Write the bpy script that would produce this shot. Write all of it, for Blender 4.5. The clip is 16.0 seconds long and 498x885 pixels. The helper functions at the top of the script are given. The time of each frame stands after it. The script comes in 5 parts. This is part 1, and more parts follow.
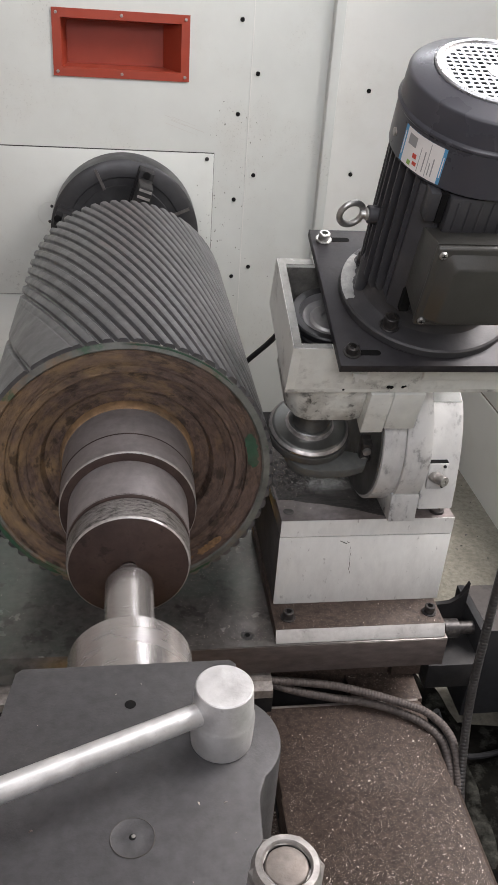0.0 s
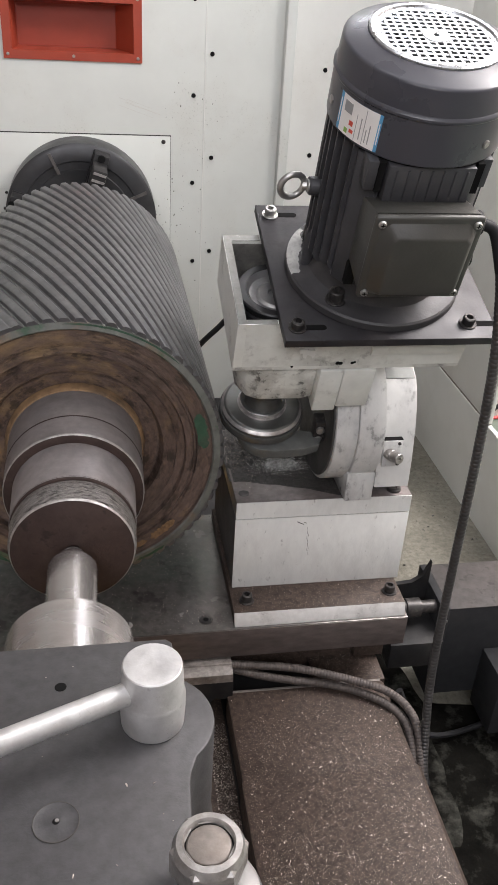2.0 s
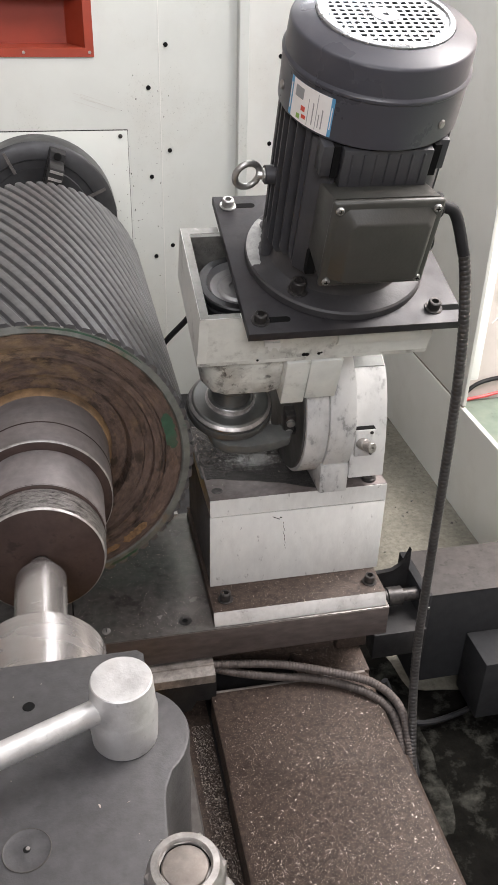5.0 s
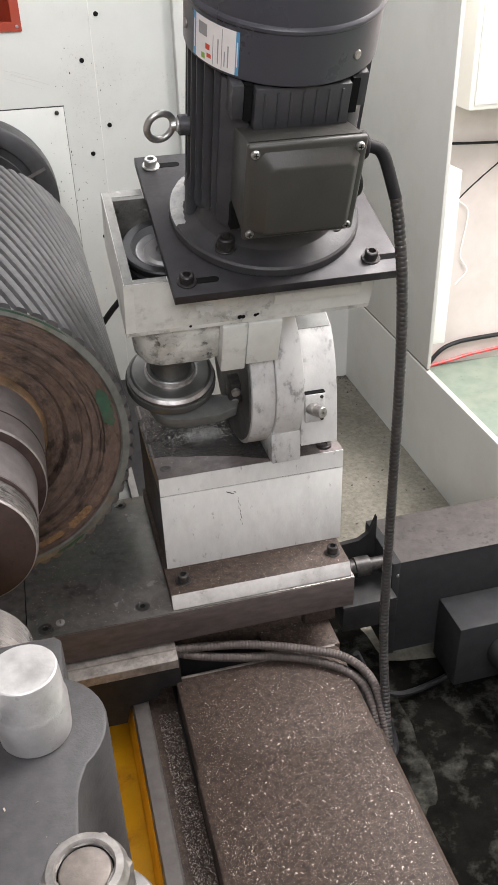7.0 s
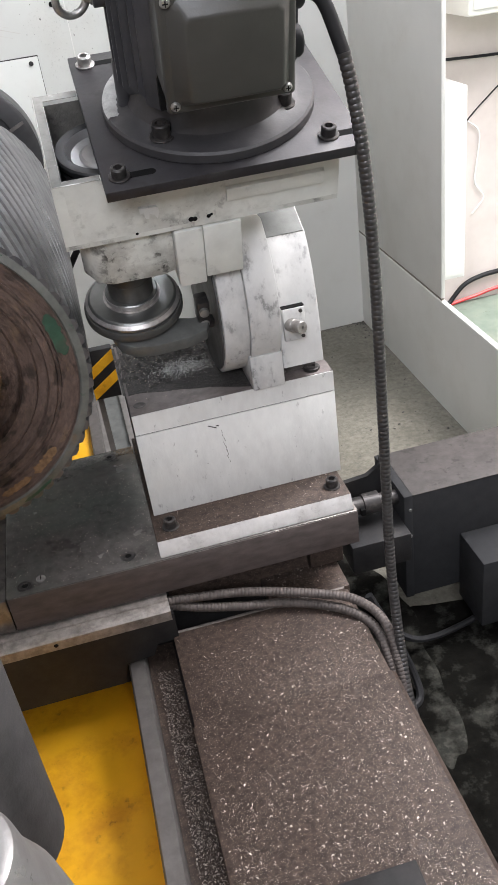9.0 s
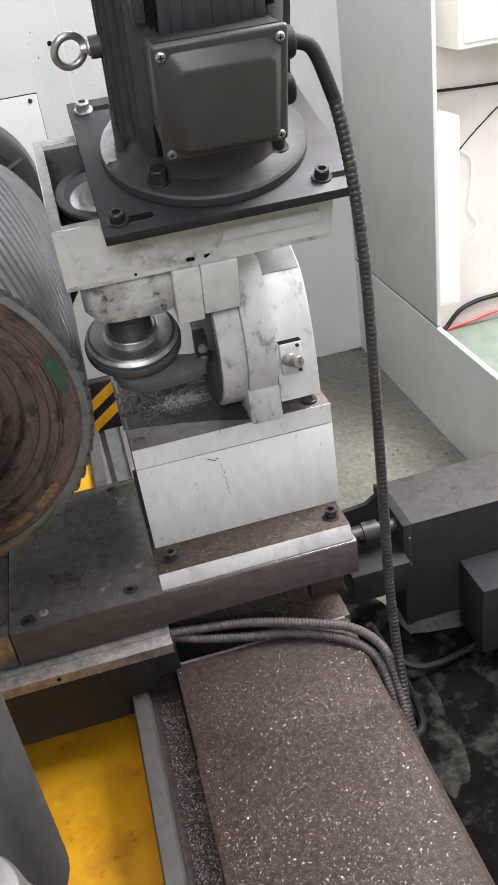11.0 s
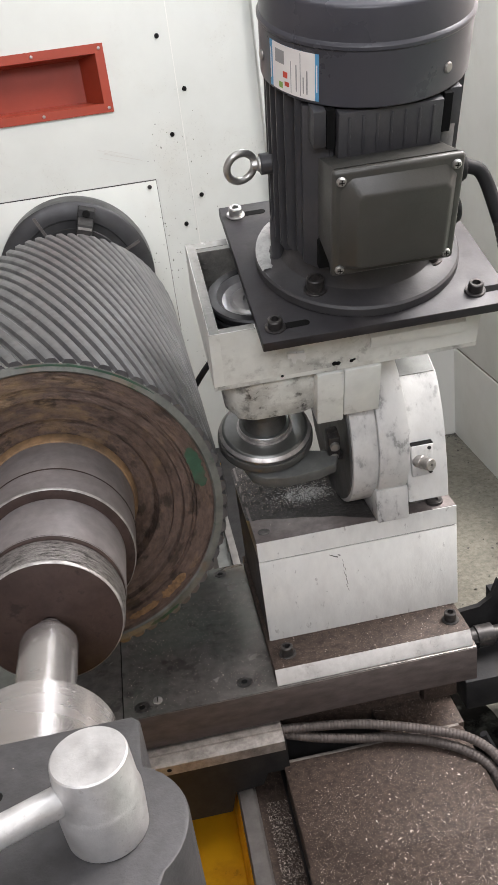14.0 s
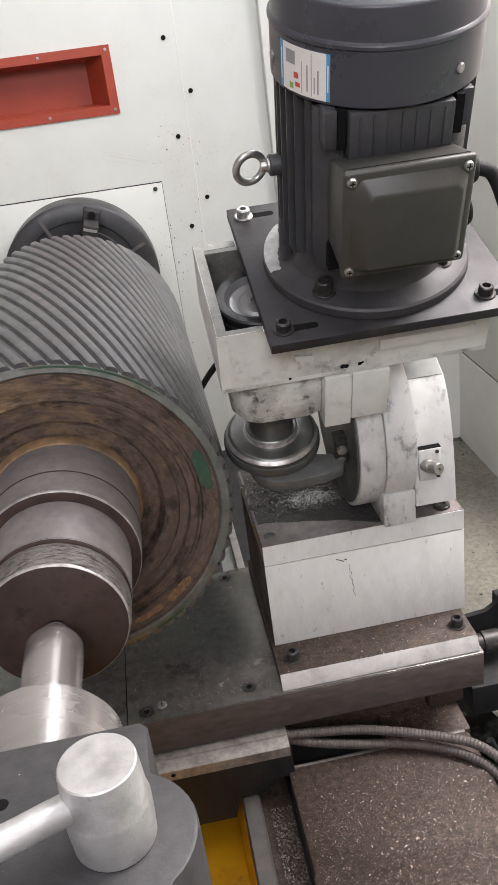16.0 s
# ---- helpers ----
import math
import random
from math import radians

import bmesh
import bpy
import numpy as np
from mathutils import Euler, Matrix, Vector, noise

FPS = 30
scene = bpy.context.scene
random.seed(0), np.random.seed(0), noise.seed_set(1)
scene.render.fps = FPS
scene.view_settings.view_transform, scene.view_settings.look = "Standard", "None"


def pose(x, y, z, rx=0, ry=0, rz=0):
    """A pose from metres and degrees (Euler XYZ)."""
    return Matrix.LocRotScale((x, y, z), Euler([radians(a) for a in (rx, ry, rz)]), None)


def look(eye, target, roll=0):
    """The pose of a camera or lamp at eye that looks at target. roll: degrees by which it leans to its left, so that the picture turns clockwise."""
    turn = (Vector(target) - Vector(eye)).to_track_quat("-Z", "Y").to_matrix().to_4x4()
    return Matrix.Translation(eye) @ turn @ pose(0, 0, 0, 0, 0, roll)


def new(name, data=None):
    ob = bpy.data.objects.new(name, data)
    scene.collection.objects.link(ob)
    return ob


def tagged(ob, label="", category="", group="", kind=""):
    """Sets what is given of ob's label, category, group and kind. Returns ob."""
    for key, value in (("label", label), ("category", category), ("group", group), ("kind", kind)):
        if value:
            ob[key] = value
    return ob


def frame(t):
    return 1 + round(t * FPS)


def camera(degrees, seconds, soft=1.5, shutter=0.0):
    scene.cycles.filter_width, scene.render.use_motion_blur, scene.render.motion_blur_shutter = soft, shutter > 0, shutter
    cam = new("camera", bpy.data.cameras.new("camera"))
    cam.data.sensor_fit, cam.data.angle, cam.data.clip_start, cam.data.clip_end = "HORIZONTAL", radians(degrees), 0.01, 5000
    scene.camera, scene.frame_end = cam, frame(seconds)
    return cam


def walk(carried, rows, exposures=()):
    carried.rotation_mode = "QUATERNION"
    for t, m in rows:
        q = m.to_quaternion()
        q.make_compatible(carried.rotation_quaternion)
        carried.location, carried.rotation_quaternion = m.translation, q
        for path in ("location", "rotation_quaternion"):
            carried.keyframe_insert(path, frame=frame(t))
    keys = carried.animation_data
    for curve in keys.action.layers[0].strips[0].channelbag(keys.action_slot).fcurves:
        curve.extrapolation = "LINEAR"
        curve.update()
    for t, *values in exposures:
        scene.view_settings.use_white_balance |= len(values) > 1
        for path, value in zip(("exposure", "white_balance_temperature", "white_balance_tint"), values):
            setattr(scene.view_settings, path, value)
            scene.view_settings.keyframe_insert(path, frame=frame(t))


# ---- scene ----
cam = camera(33.06, 16.0)
PATH = [
    (0, (-0.2541, -1.0764, 1.3905), (-0.1103, -0.2200, 0.8945), 4.19),
    (0.5, (-0.2569, -1.0768, 1.3885), (-0.1089, -0.2214, 0.8921), 4.67),
    (1, (-0.2462, -1.0752, 1.3795), (-0.0854, -0.2245, 0.8790), 4.78),
    (1.5, (-0.2193, -1.0756, 1.3736), (-0.0550, -0.2267, 0.8713), 4.25),
    (2, (-0.2051, -1.0748, 1.3682), (-0.0391, -0.2268, 0.8648), 3.61),
    (2.5, (-0.2049, -1.0702, 1.3663), (-0.0367, -0.2235, 0.8615), 3.16),
    (3, (-0.2045, -1.0625, 1.3645), (-0.0320, -0.2172, 0.8588), 2.75),
    (3.5, (-0.1904, -1.0565, 1.3664), (-0.0112, -0.2109, 0.8637), 2.51),
    (6, (-0.1810, -1.0533, 1.3505), (0.0120, -0.2191, 0.8340), 0.74),
    (6.5, (-0.1484, -1.0580, 1.3366), (0.0493, -0.2251, 0.8197), 0.13),
    (7, (-0.1149, -1.0288, 1.3124), (0.0872, -0.2025, 0.7866), -1.83),
    (7.5, (-0.0528, -1.0067, 1.2167), (0.1173, -0.1789, 0.6822), -6.04),
    (8, (0.0032, -1.0066, 1.1641), (0.1542, -0.1748, 0.6300), -8.47),
    (8.5, (-0.0043, -0.9984, 1.1692), (0.1367, -0.1673, 0.6312), -8.60),
    (9, (-0.0070, -1.0021, 1.1723), (0.1317, -0.1701, 0.6350), -8.38),
    (11.5, (-0.0025, -1.0072, 1.2037), (0.1417, -0.1523, 0.7053), -9.28),
    (12, (-0.0287, -1.0011, 1.2130), (0.1004, -0.1312, 0.7369), -9.02),
    (12.5, (-0.0507, -0.9929, 1.2204), (0.0650, -0.1161, 0.7537), -8.66),
    (13, (-0.0609, -0.9848, 1.2284), (0.0461, -0.1035, 0.7681), -8.35),
    (13.5, (-0.0827, -0.9694, 1.2416), (0.0146, -0.0818, 0.7914), -8.11),
    (14, (-0.0911, -0.9698, 1.2512), (0.0002, -0.0771, 0.8100), -7.89),
    (14.5, (-0.0937, -0.9677, 1.2515), (-0.0040, -0.0735, 0.8131), -7.79),
    (15, (-0.0949, -0.9634, 1.2488), (-0.0056, -0.0691, 0.8102), -7.77),
    (15.5, (-0.0983, -0.9664, 1.2516), (-0.0097, -0.0719, 0.8134), -7.75),
    (16, (-0.0965, -0.9619, 1.2485), (-0.0071, -0.0672, 0.8108), -7.65),
]
walk(cam, [(t, look(eye, target, roll)) for t, eye, target, roll in PATH], [(0.0, -0.25, 6550, 13), (1.5, -0.20, 6550, 13), (2.5, -0.05, 6600, 13), (3.5, 0.01, 6600, 13), (6.0, 0.06, 6650, 12), (8.5, 0.16, 6350, 12), (12.5, 0.19, 6250, 10), (13.5, 0.16, 6450, 11), (14.5, 0.10, 6550, 12), (16.0, 0.10, 6550, 13)])

# ---------------------------------------------------------------- light
H = 0.36            # height of the cross slide's top over the floor; places below are given from that top
world = bpy.data.worlds.new("world")
scene.world = world
world.use_nodes = True
wbg = world.node_tree.nodes["Background"]
wbg.inputs["Color"].default_value = (0.80, 0.88, 1.0, 1)
wbg.inputs["Strength"].default_value = 0.36
scene.view_settings.exposure = 0.0


def area_lamp(name, x, y, z, sx, sy, watts, colour, aim):
    data = bpy.data.lights.new(name, "AREA")
    data.shape, data.size, data.size_y, data.energy, data.color = "RECTANGLE", sx, sy, watts, colour
    ob = new(name, data)
    ob.matrix_world = look((x, y, z + H), (aim[0], aim[1], aim[2] + H))
    return ob


area_lamp("hall_light", -0.5, -3.0, 2.5, 2.2, 1.4, 104, (0.93, 0.945, 1.0), (-0.1, 0.2, 0.1))
area_lamp("hall_light", 0.2, -0.4, 2.6, 2.0, 1.0, 18, (0.93, 0.945, 1.0), (0.1, 0.1, 0.0))
area_lamp("enclosure_light", 0.45, 0.8, 1.75, 0.9, 0.12, 5.5, (0.88, 0.93, 1.0), (0.3, 0.7, 0.0))
area_lamp("outside_light", 1.9, 0.2, 2.5, 1.4, 1.4, 170, (1.0, 0.97, 0.96), (1.6, 1.0, 0.0))

# ---------------------------------------------------------------- materials


def mat(name, col, rough=0.5, metal=0.0, var=0.12, scale=60.0, stain=None, amount=0.0, stain_scale=7.0,
        edge=0.08, bump=0.15, bump_scale=250.0, dist=0.001, spec=0.5, stretch=(1, 1, 1), spots=None, spot_scale=160.0, spot_amount=0.3, bias=None, rough_var=0.1, cluster=False, spot_lo=0.62, polar=False):
    m = bpy.data.materials.new(name)
    m.use_nodes = True
    nt = m.node_tree
    n, l = nt.nodes, nt.links
    b = n["Principled BSDF"]
    tc = n.new("ShaderNodeTexCoord")
    mp = n.new("ShaderNodeMapping")
    mp.inputs["Scale"].default_value = stretch
    l.new(tc.outputs["Object"], mp.inputs["Vector"])
    info = n.new("ShaderNodeObjectInfo")
    shift = n.new("ShaderNodeVectorMath")
    shift.operation = "ADD"
    if polar:      # round the y axis: along the circle, out from it
        sep = n.new("ShaderNodeSeparateXYZ")
        l.new(tc.outputs["Object"], sep.inputs[0])
        turn = n.new("ShaderNodeMath")
        turn.operation = "ARCTAN2"
        l.new(sep.outputs["X"], turn.inputs[0])
        l.new(sep.outputs["Z"], turn.inputs[1])
        flat = n.new("ShaderNodeCombineXYZ")
        l.new(sep.outputs["X"], flat.inputs["X"])
        l.new(sep.outputs["Z"], flat.inputs["Y"])
        out = n.new("ShaderNodeVectorMath")
        out.operation = "LENGTH"
        l.new(flat.outputs["Vector"], out.inputs[0])
        rolled = n.new("ShaderNodeCombineXYZ")
        l.new(turn.outputs["Value"], rolled.inputs["X"])
        l.new(out.outputs["Value"], rolled.inputs["Y"])
        l.new(rolled.outputs["Vector"], mp.inputs["Vector"])
    l.new(mp.outputs["Vector"], shift.inputs[0])
    l.new(info.outputs["Random"], shift.inputs[1])
    src = shift.outputs["Vector"]

    def noise_at(sc, detail, rg=0.6):
        t = n.new("ShaderNodeTexNoise")
        t.inputs["Scale"].default_value = sc
        t.inputs["Detail"].default_value = detail
        t.inputs["Roughness"].default_value = rg
        l.new(src, t.inputs["Vector"])
        return t

    grain = noise_at(scale, 5)
    ramp = n.new("ShaderNodeMapRange")
    ramp.inputs["From Min"].default_value, ramp.inputs["From Max"].default_value = 0.3, 0.7
    ramp.inputs["To Min"].default_value, ramp.inputs["To Max"].default_value = 1 - var, 1 + var
    l.new(grain.outputs["Fac"], ramp.inputs["Value"])
    mul = n.new("ShaderNodeVectorMath")
    mul.operation = "SCALE"
    mul.inputs[0].default_value = col
    l.new(ramp.outputs["Result"], mul.inputs["Scale"])
    colour = mul.outputs["Vector"]

    def layer(colour, what, sc, lo, hi, amt, detail, mask=None):
        t = noise_at(sc, detail, 0.65)
        r = n.new("ShaderNodeMapRange")
        r.inputs["From Min"].default_value, r.inputs["From Max"].default_value = lo, hi
        r.inputs["To Min"].default_value, r.inputs["To Max"].default_value = 0.0, amt
        value = t.outputs["Fac"]
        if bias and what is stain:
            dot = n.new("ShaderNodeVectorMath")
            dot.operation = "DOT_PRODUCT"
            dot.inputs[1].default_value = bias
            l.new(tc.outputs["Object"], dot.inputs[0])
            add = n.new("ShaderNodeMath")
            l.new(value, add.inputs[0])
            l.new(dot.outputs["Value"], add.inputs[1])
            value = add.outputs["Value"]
        l.new(value, r.inputs["Value"])
        mx = n.new("ShaderNodeMix")
        mx.data_type = "RGBA"
        mx.inputs["B"].default_value = (*what, 1)
        factor = r.outputs["Result"]
        if mask:
            both = n.new("ShaderNodeMath")
            both.operation = "MULTIPLY"
            both.use_clamp = True
            l.new(factor, both.inputs[0])
            l.new(mask, both.inputs[1])
            factor = both.outputs["Value"]
        l.new(factor, mx.inputs["Factor"])
        l.new(colour, mx.inputs["A"])
        return mx.outputs["Result"], r.outputs["Result"]

    where = None
    if stain:
        colour, where = layer(colour, stain, stain_scale, 0.5, 0.5 + edge + 0.12, amount, 8)
    if spots:
        colour, _ = layer(colour, spots, spot_scale, spot_lo, spot_lo + 0.07, spot_amount, 6, where if cluster else None)
    l.new(colour, b.inputs["Base Color"])
    rr = n.new("ShaderNodeMapRange")
    rr.inputs["From Min"].default_value, rr.inputs["From Max"].default_value = 0.3, 0.7
    rr.inputs["To Min"].default_value, rr.inputs["To Max"].default_value = max(0.02, rough - rough_var), min(1, rough + rough_var)
    wear = noise_at(stain_scale * 2.3, 6)
    l.new(wear.outputs["Fac"], rr.inputs["Value"])
    l.new(rr.outputs["Result"], b.inputs["Roughness"])
    b.inputs["Metallic"].default_value = metal
    b.inputs["Specular IOR Level"].default_value = spec
    if bump:
        fine = noise_at(bump_scale, 4)
        bp = n.new("ShaderNodeBump")
        bp.inputs["Strength"].default_value, bp.inputs["Distance"].default_value = bump, dist
        l.new(fine.outputs["Fac"], bp.inputs["Height"])
        l.new(bp.outputs["Normal"], b.inputs["Normal"])
    return m


CREAM = mat("enclosure_paint", (0.595, 0.61, 0.575), 0.42, var=0.03, scale=9, stain=(0.53, 0.52, 0.47), amount=0.6, stain_scale=5, edge=0.2, bump=0.05, spots=(0.13, 0.12, 0.10), spot_scale=150, spot_amount=1.0, cluster=True, spot_lo=0.575)
CREAM_CLEAN = mat("enclosure_paint_clean", (0.70, 0.70, 0.66), 0.4, var=0.02, scale=9, stain=(0.55, 0.53, 0.47), amount=0.5, stain_scale=5, edge=0.2, bump=0.04, spots=(0.3, 0.28, 0.25), spot_scale=120, spot_amount=0.6, cluster=True, spot_lo=0.6)
CAST = mat("casting_paint", (0.64, 0.65, 0.61), 0.47, var=0.08, scale=30, stain=(0.27, 0.262, 0.23), amount=0.85, stain_scale=13, edge=0.2, bump=0.3, bump_scale=110, spots=(0.055, 0.05, 0.045), spot_scale=70, spot_amount=1.1, cluster=True, spot_lo=0.53)
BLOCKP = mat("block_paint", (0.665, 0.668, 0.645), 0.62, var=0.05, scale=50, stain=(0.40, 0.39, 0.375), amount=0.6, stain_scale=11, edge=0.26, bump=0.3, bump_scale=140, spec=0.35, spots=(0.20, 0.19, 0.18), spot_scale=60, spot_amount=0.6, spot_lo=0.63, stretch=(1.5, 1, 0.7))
GROUND_EDGE = mat("ground_steel", (0.55, 0.55, 0.54), 0.36, 0.75, var=0.1, scale=60, stain=(0.22, 0.2, 0.18), amount=0.5, stain_scale=18, bump=0.1, stretch=(1, 6, 6))
# Green-grey patches, denser left and back, paint a reflection into the steel.
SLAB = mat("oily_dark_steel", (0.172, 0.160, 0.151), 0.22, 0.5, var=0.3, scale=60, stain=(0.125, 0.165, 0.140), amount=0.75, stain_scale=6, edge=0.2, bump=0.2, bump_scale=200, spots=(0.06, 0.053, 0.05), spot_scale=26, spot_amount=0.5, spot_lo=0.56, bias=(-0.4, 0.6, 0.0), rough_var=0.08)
BROWN = mat("oily_brown_steel", (0.053, 0.038, 0.031), 0.50, 0.1, var=0.5, scale=110, stain=(0.016, 0.011, 0.009), amount=0.75, stain_scale=9, edge=0.2, bump=0.5, bump_scale=320, spec=0.3, spots=(0.22, 0.17, 0.13), spot_scale=420, spot_amount=0.6, spot_lo=0.57)
STRIP = mat("worn_brown_strip", (0.26, 0.235, 0.215), 0.45, 0.35, var=0.3, scale=90, stain=(0.10, 0.082, 0.074), amount=0.75, stain_scale=26, bump=0.25, spots=(0.05, 0.042, 0.038), spot_scale=80, spot_amount=0.6, cluster=True, spot_lo=0.54)
GUARDM = mat("dull_grey_steel", (0.145, 0.15, 0.143), 0.45, 0.35, var=0.2, scale=40, stain=(0.07, 0.07, 0.066), amount=0.5, stain_scale=14, bump=0.2)
WETFLOOR = mat("wet_oily_floor", (0.0055, 0.0052, 0.0045), 0.75, var=0.4, scale=30, stain=(0.075, 0.074, 0.063), amount=0.8, stain_scale=24, edge=0.16, bump=0.5, bump_scale=90, dist=0.003, spots=(0.006, 0.0075, 0.0065), spot_scale=70, spot_amount=0.9, spec=0.02, cluster=True, spot_lo=0.5, bias=(0.55, -0.1, 0.0))
RIMM = mat("roller_rim_steel", (0.165, 0.17, 0.155), 0.45, 0.45, var=0.25, scale=50, stain=(0.28, 0.165, 0.085), amount=0.8, stain_scale=14, edge=0.08, bump=0.35, spots=(0.05, 0.12, 0.065), spot_scale=22, spot_amount=0.7, spot_lo=0.55, bias=(-0.5, 0.0, -0.05))
DARKDISH = mat("dark_pulley_steel", (0.019, 0.019, 0.020), 0.5, 0.0, var=0.2, scale=60, bump=0.1, spec=0.35)
SWARF = mat("swarf_heap", (0.040, 0.037, 0.035), 0.6, 0.2, var=0.5, scale=160, stain=(0.017, 0.015, 0.014), amount=0.85, stain_scale=50, edge=0.08, bump=0.9, bump_scale=220, dist=0.003, spots=(0.22, 0.21, 0.20), spot_scale=330, spot_amount=0.6, spot_lo=0.6)
DARKBODY = mat("black_machine_paint", (0.019, 0.0185, 0.019), 0.5, 0.0, var=0.25, scale=40, stain=(0.046, 0.042, 0.039), amount=0.5, stain_scale=12, bump=0.3, spec=0.22)
RAILM = mat("rail_steel", (0.105, 0.097, 0.092), 0.45, 0.2, var=0.2, scale=60, stain=(0.06, 0.053, 0.049), amount=0.5, stain_scale=14, bump=0.15, spec=0.4)
BRIGHT = mat("turned_steel", (0.47, 0.445, 0.435), 0.26, 0.88, var=0.05, scale=50, stain=(0.37, 0.345, 0.335), amount=0.4, stain_scale=5, edge=0.25, bump=0.012, bump_scale=60, dist=0.0003, stretch=(1, 4, 1), rough_var=0.04, spots=(0.14, 0.12, 0.11), spot_scale=45, spot_amount=0.5, spot_lo=0.68)
ROLL = mat("roller_steel", (0.148, 0.146, 0.151), 0.38, 0.75, var=0.16, scale=70, stain=(0.09, 0.088, 0.09), amount=0.5, stain_scale=8, bump=0.15, bump_scale=220)
RUST = mat("rusted_casting", (0.110, 0.076, 0.062), 0.48, 0.15, var=0.4, scale=170, stain=(0.31, 0.205, 0.105), amount=0.75, stain_scale=38, edge=0.14, bump=0.9, bump_scale=170, dist=0.003, spots=(0.022, 0.016, 0.013), spot_scale=52, spot_amount=0.7, spot_lo=0.54, bias=(-0.55, 0.0, 0.25), polar=True, stretch=(0.075, 1, 1))
RUSTRING = mat("rust_ring", (0.22, 0.135, 0.07), 0.7, 0.1, var=0.35, scale=60, stain=(0.08, 0.06, 0.045), amount=0.8, stain_scale=22, bump=0.6, bump_scale=160, spots=(0.05, 0.04, 0.03), spot_scale=40, spot_amount=0.6)
JOURNAL = mat("journal_steel", (0.215, 0.194, 0.192), 0.46, 0.38, var=0.15, scale=60, stain=(0.125, 0.107, 0.102), amount=0.7, stain_scale=9, edge=0.24, bump=0.25, bump_scale=120, dist=0.001, rough_var=0.1, spots=(0.05, 0.038, 0.033), spot_scale=90, spot_amount=0.6, cluster=True, spot_lo=0.58)
SHAFTEND = mat("shaft_end_face", (0.040, 0.025, 0.021), 0.62, 0.0, var=0.35, scale=30, stain=(0.072, 0.050, 0.041), amount=0.55, stain_scale=14, edge=0.12, bump=0.35, spec=0.25, spots=(0.014, 0.010, 0.009), spot_scale=30, spot_amount=0.7, spot_lo=0.56)
KNURL = mat("worn_band", (0.24, 0.225, 0.215), 0.38, 0.7, var=0.5, scale=140, stain=(0.028, 0.024, 0.021), amount=0.95, stain_scale=60, edge=0.02, bump=1.0, bump_scale=120, dist=0.004, stretch=(1, 4, 1))
GREEN = mat("old_green_paint", (0.028, 0.078, 0.046), 0.5, var=0.3, scale=60, stain=(0.09, 0.075, 0.06), amount=0.8, stain_scale=38, bump=0.3)
MOTOR = mat("motor_grey_paint", (0.056, 0.056, 0.066), 0.33, var=0.05, scale=16, stain=(0.075, 0.075, 0.082), amount=0.2, bump=0.06, bump_scale=300, spec=0.4)
FLANGEM = mat("motor_flange_grey", (0.036, 0.035, 0.037), 0.5, var=0.1, scale=60, stain=(0.11, 0.10, 0.098), amount=0.5, stain_scale=12, edge=0.2, bump=0.3, bump_scale=200)
DRIVEM = mat("drive_black_paint", (0.027, 0.0275, 0.029), 0.6, var=0.15, scale=40, stain=(0.045, 0.043, 0.041), amount=0.45, stain_scale=9, edge=0.2, bump=0.25, bump_scale=220, spec=0.15, spots=(0.10, 0.095, 0.09), spot_scale=160, spot_amount=0.5, cluster=True, spot_lo=0.58)
FINM = mat("motor_cast_grey", (0.043, 0.043, 0.047), 0.46, var=0.12, scale=40, stain=(0.095, 0.09, 0.086), amount=0.35, stain_scale=14, bump=0.3, bump_scale=200)
BOXM = mat("terminal_box_grey", (0.049, 0.048, 0.043), 0.40, var=0.08, scale=30, stain=(0.075, 0.073, 0.066), amount=0.3, bump=0.2, bump_scale=260)
# Paler blotches paint a mottled oil sheen into the plate's colour.
BLACKOX = mat("black_oxide_plate", (0.025, 0.0235, 0.0265), 0.48, 0.2, var=0.25, scale=50, stain=(0.066, 0.059, 0.057), amount=0.6, stain_scale=11, edge=0.16, bump=0.15, spots=(0.012, 0.011, 0.012), spot_scale=30, spot_amount=0.5, spot_lo=0.55)
SCREW = mat("black_screw", (0.048, 0.045, 0.044), 0.4, 0.6, var=0.2, scale=120, stain=(0.2, 0.18, 0.165), amount=0.4, stain_scale=60, bump=0.1)
NUTM = mat("worn_nut_steel", (0.33, 0.315, 0.30), 0.4, 0.7, var=0.25, scale=90, stain=(0.13, 0.115, 0.10), amount=0.7, stain_scale=50, edge=0.1, bump=0.25)
ZINC = mat("zinc_steel", (0.45, 0.445, 0.43), 0.36, 0.85, var=0.15, scale=90, stain=(0.2, 0.19, 0.175), amount=0.6, stain_scale=60, edge=0.12, bump=0.2)
GRILLE = mat("plated_grille", (0.50, 0.515, 0.53), 0.30, 0.9, var=0.08, scale=60, stain=(0.32, 0.32, 0.32), amount=0.35, stain_scale=25, bump=0.05)
ALU = mat("cast_aluminium", (0.56, 0.555, 0.55), 0.45, 0.7, var=0.12, scale=60, stain=(0.31, 0.30, 0.29), amount=0.65, stain_scale=26, edge=0.22, bump=0.3, bump_scale=200, spots=(0.25, 0.24, 0.23), spot_scale=150, spot_amount=0.35)
RED = mat("red_paint", (0.31, 0.044, 0.021), 0.42, var=0.06, scale=20, stain=(0.24, 0.035, 0.018), amount=0.4, stain_scale=8, bump=0.1)
TAIL = mat("tailstock_grey_paint", (0.043, 0.0415, 0.043), 0.52, var=0.25, scale=90, stain=(0.074, 0.070, 0.069), amount=0.5, stain_scale=6, edge=0.2, bump=0.3, bump_scale=380, spots=(0.17, 0.16, 0.15), spot_scale=170, spot_amount=0.6, cluster=True, spot_lo=0.56)
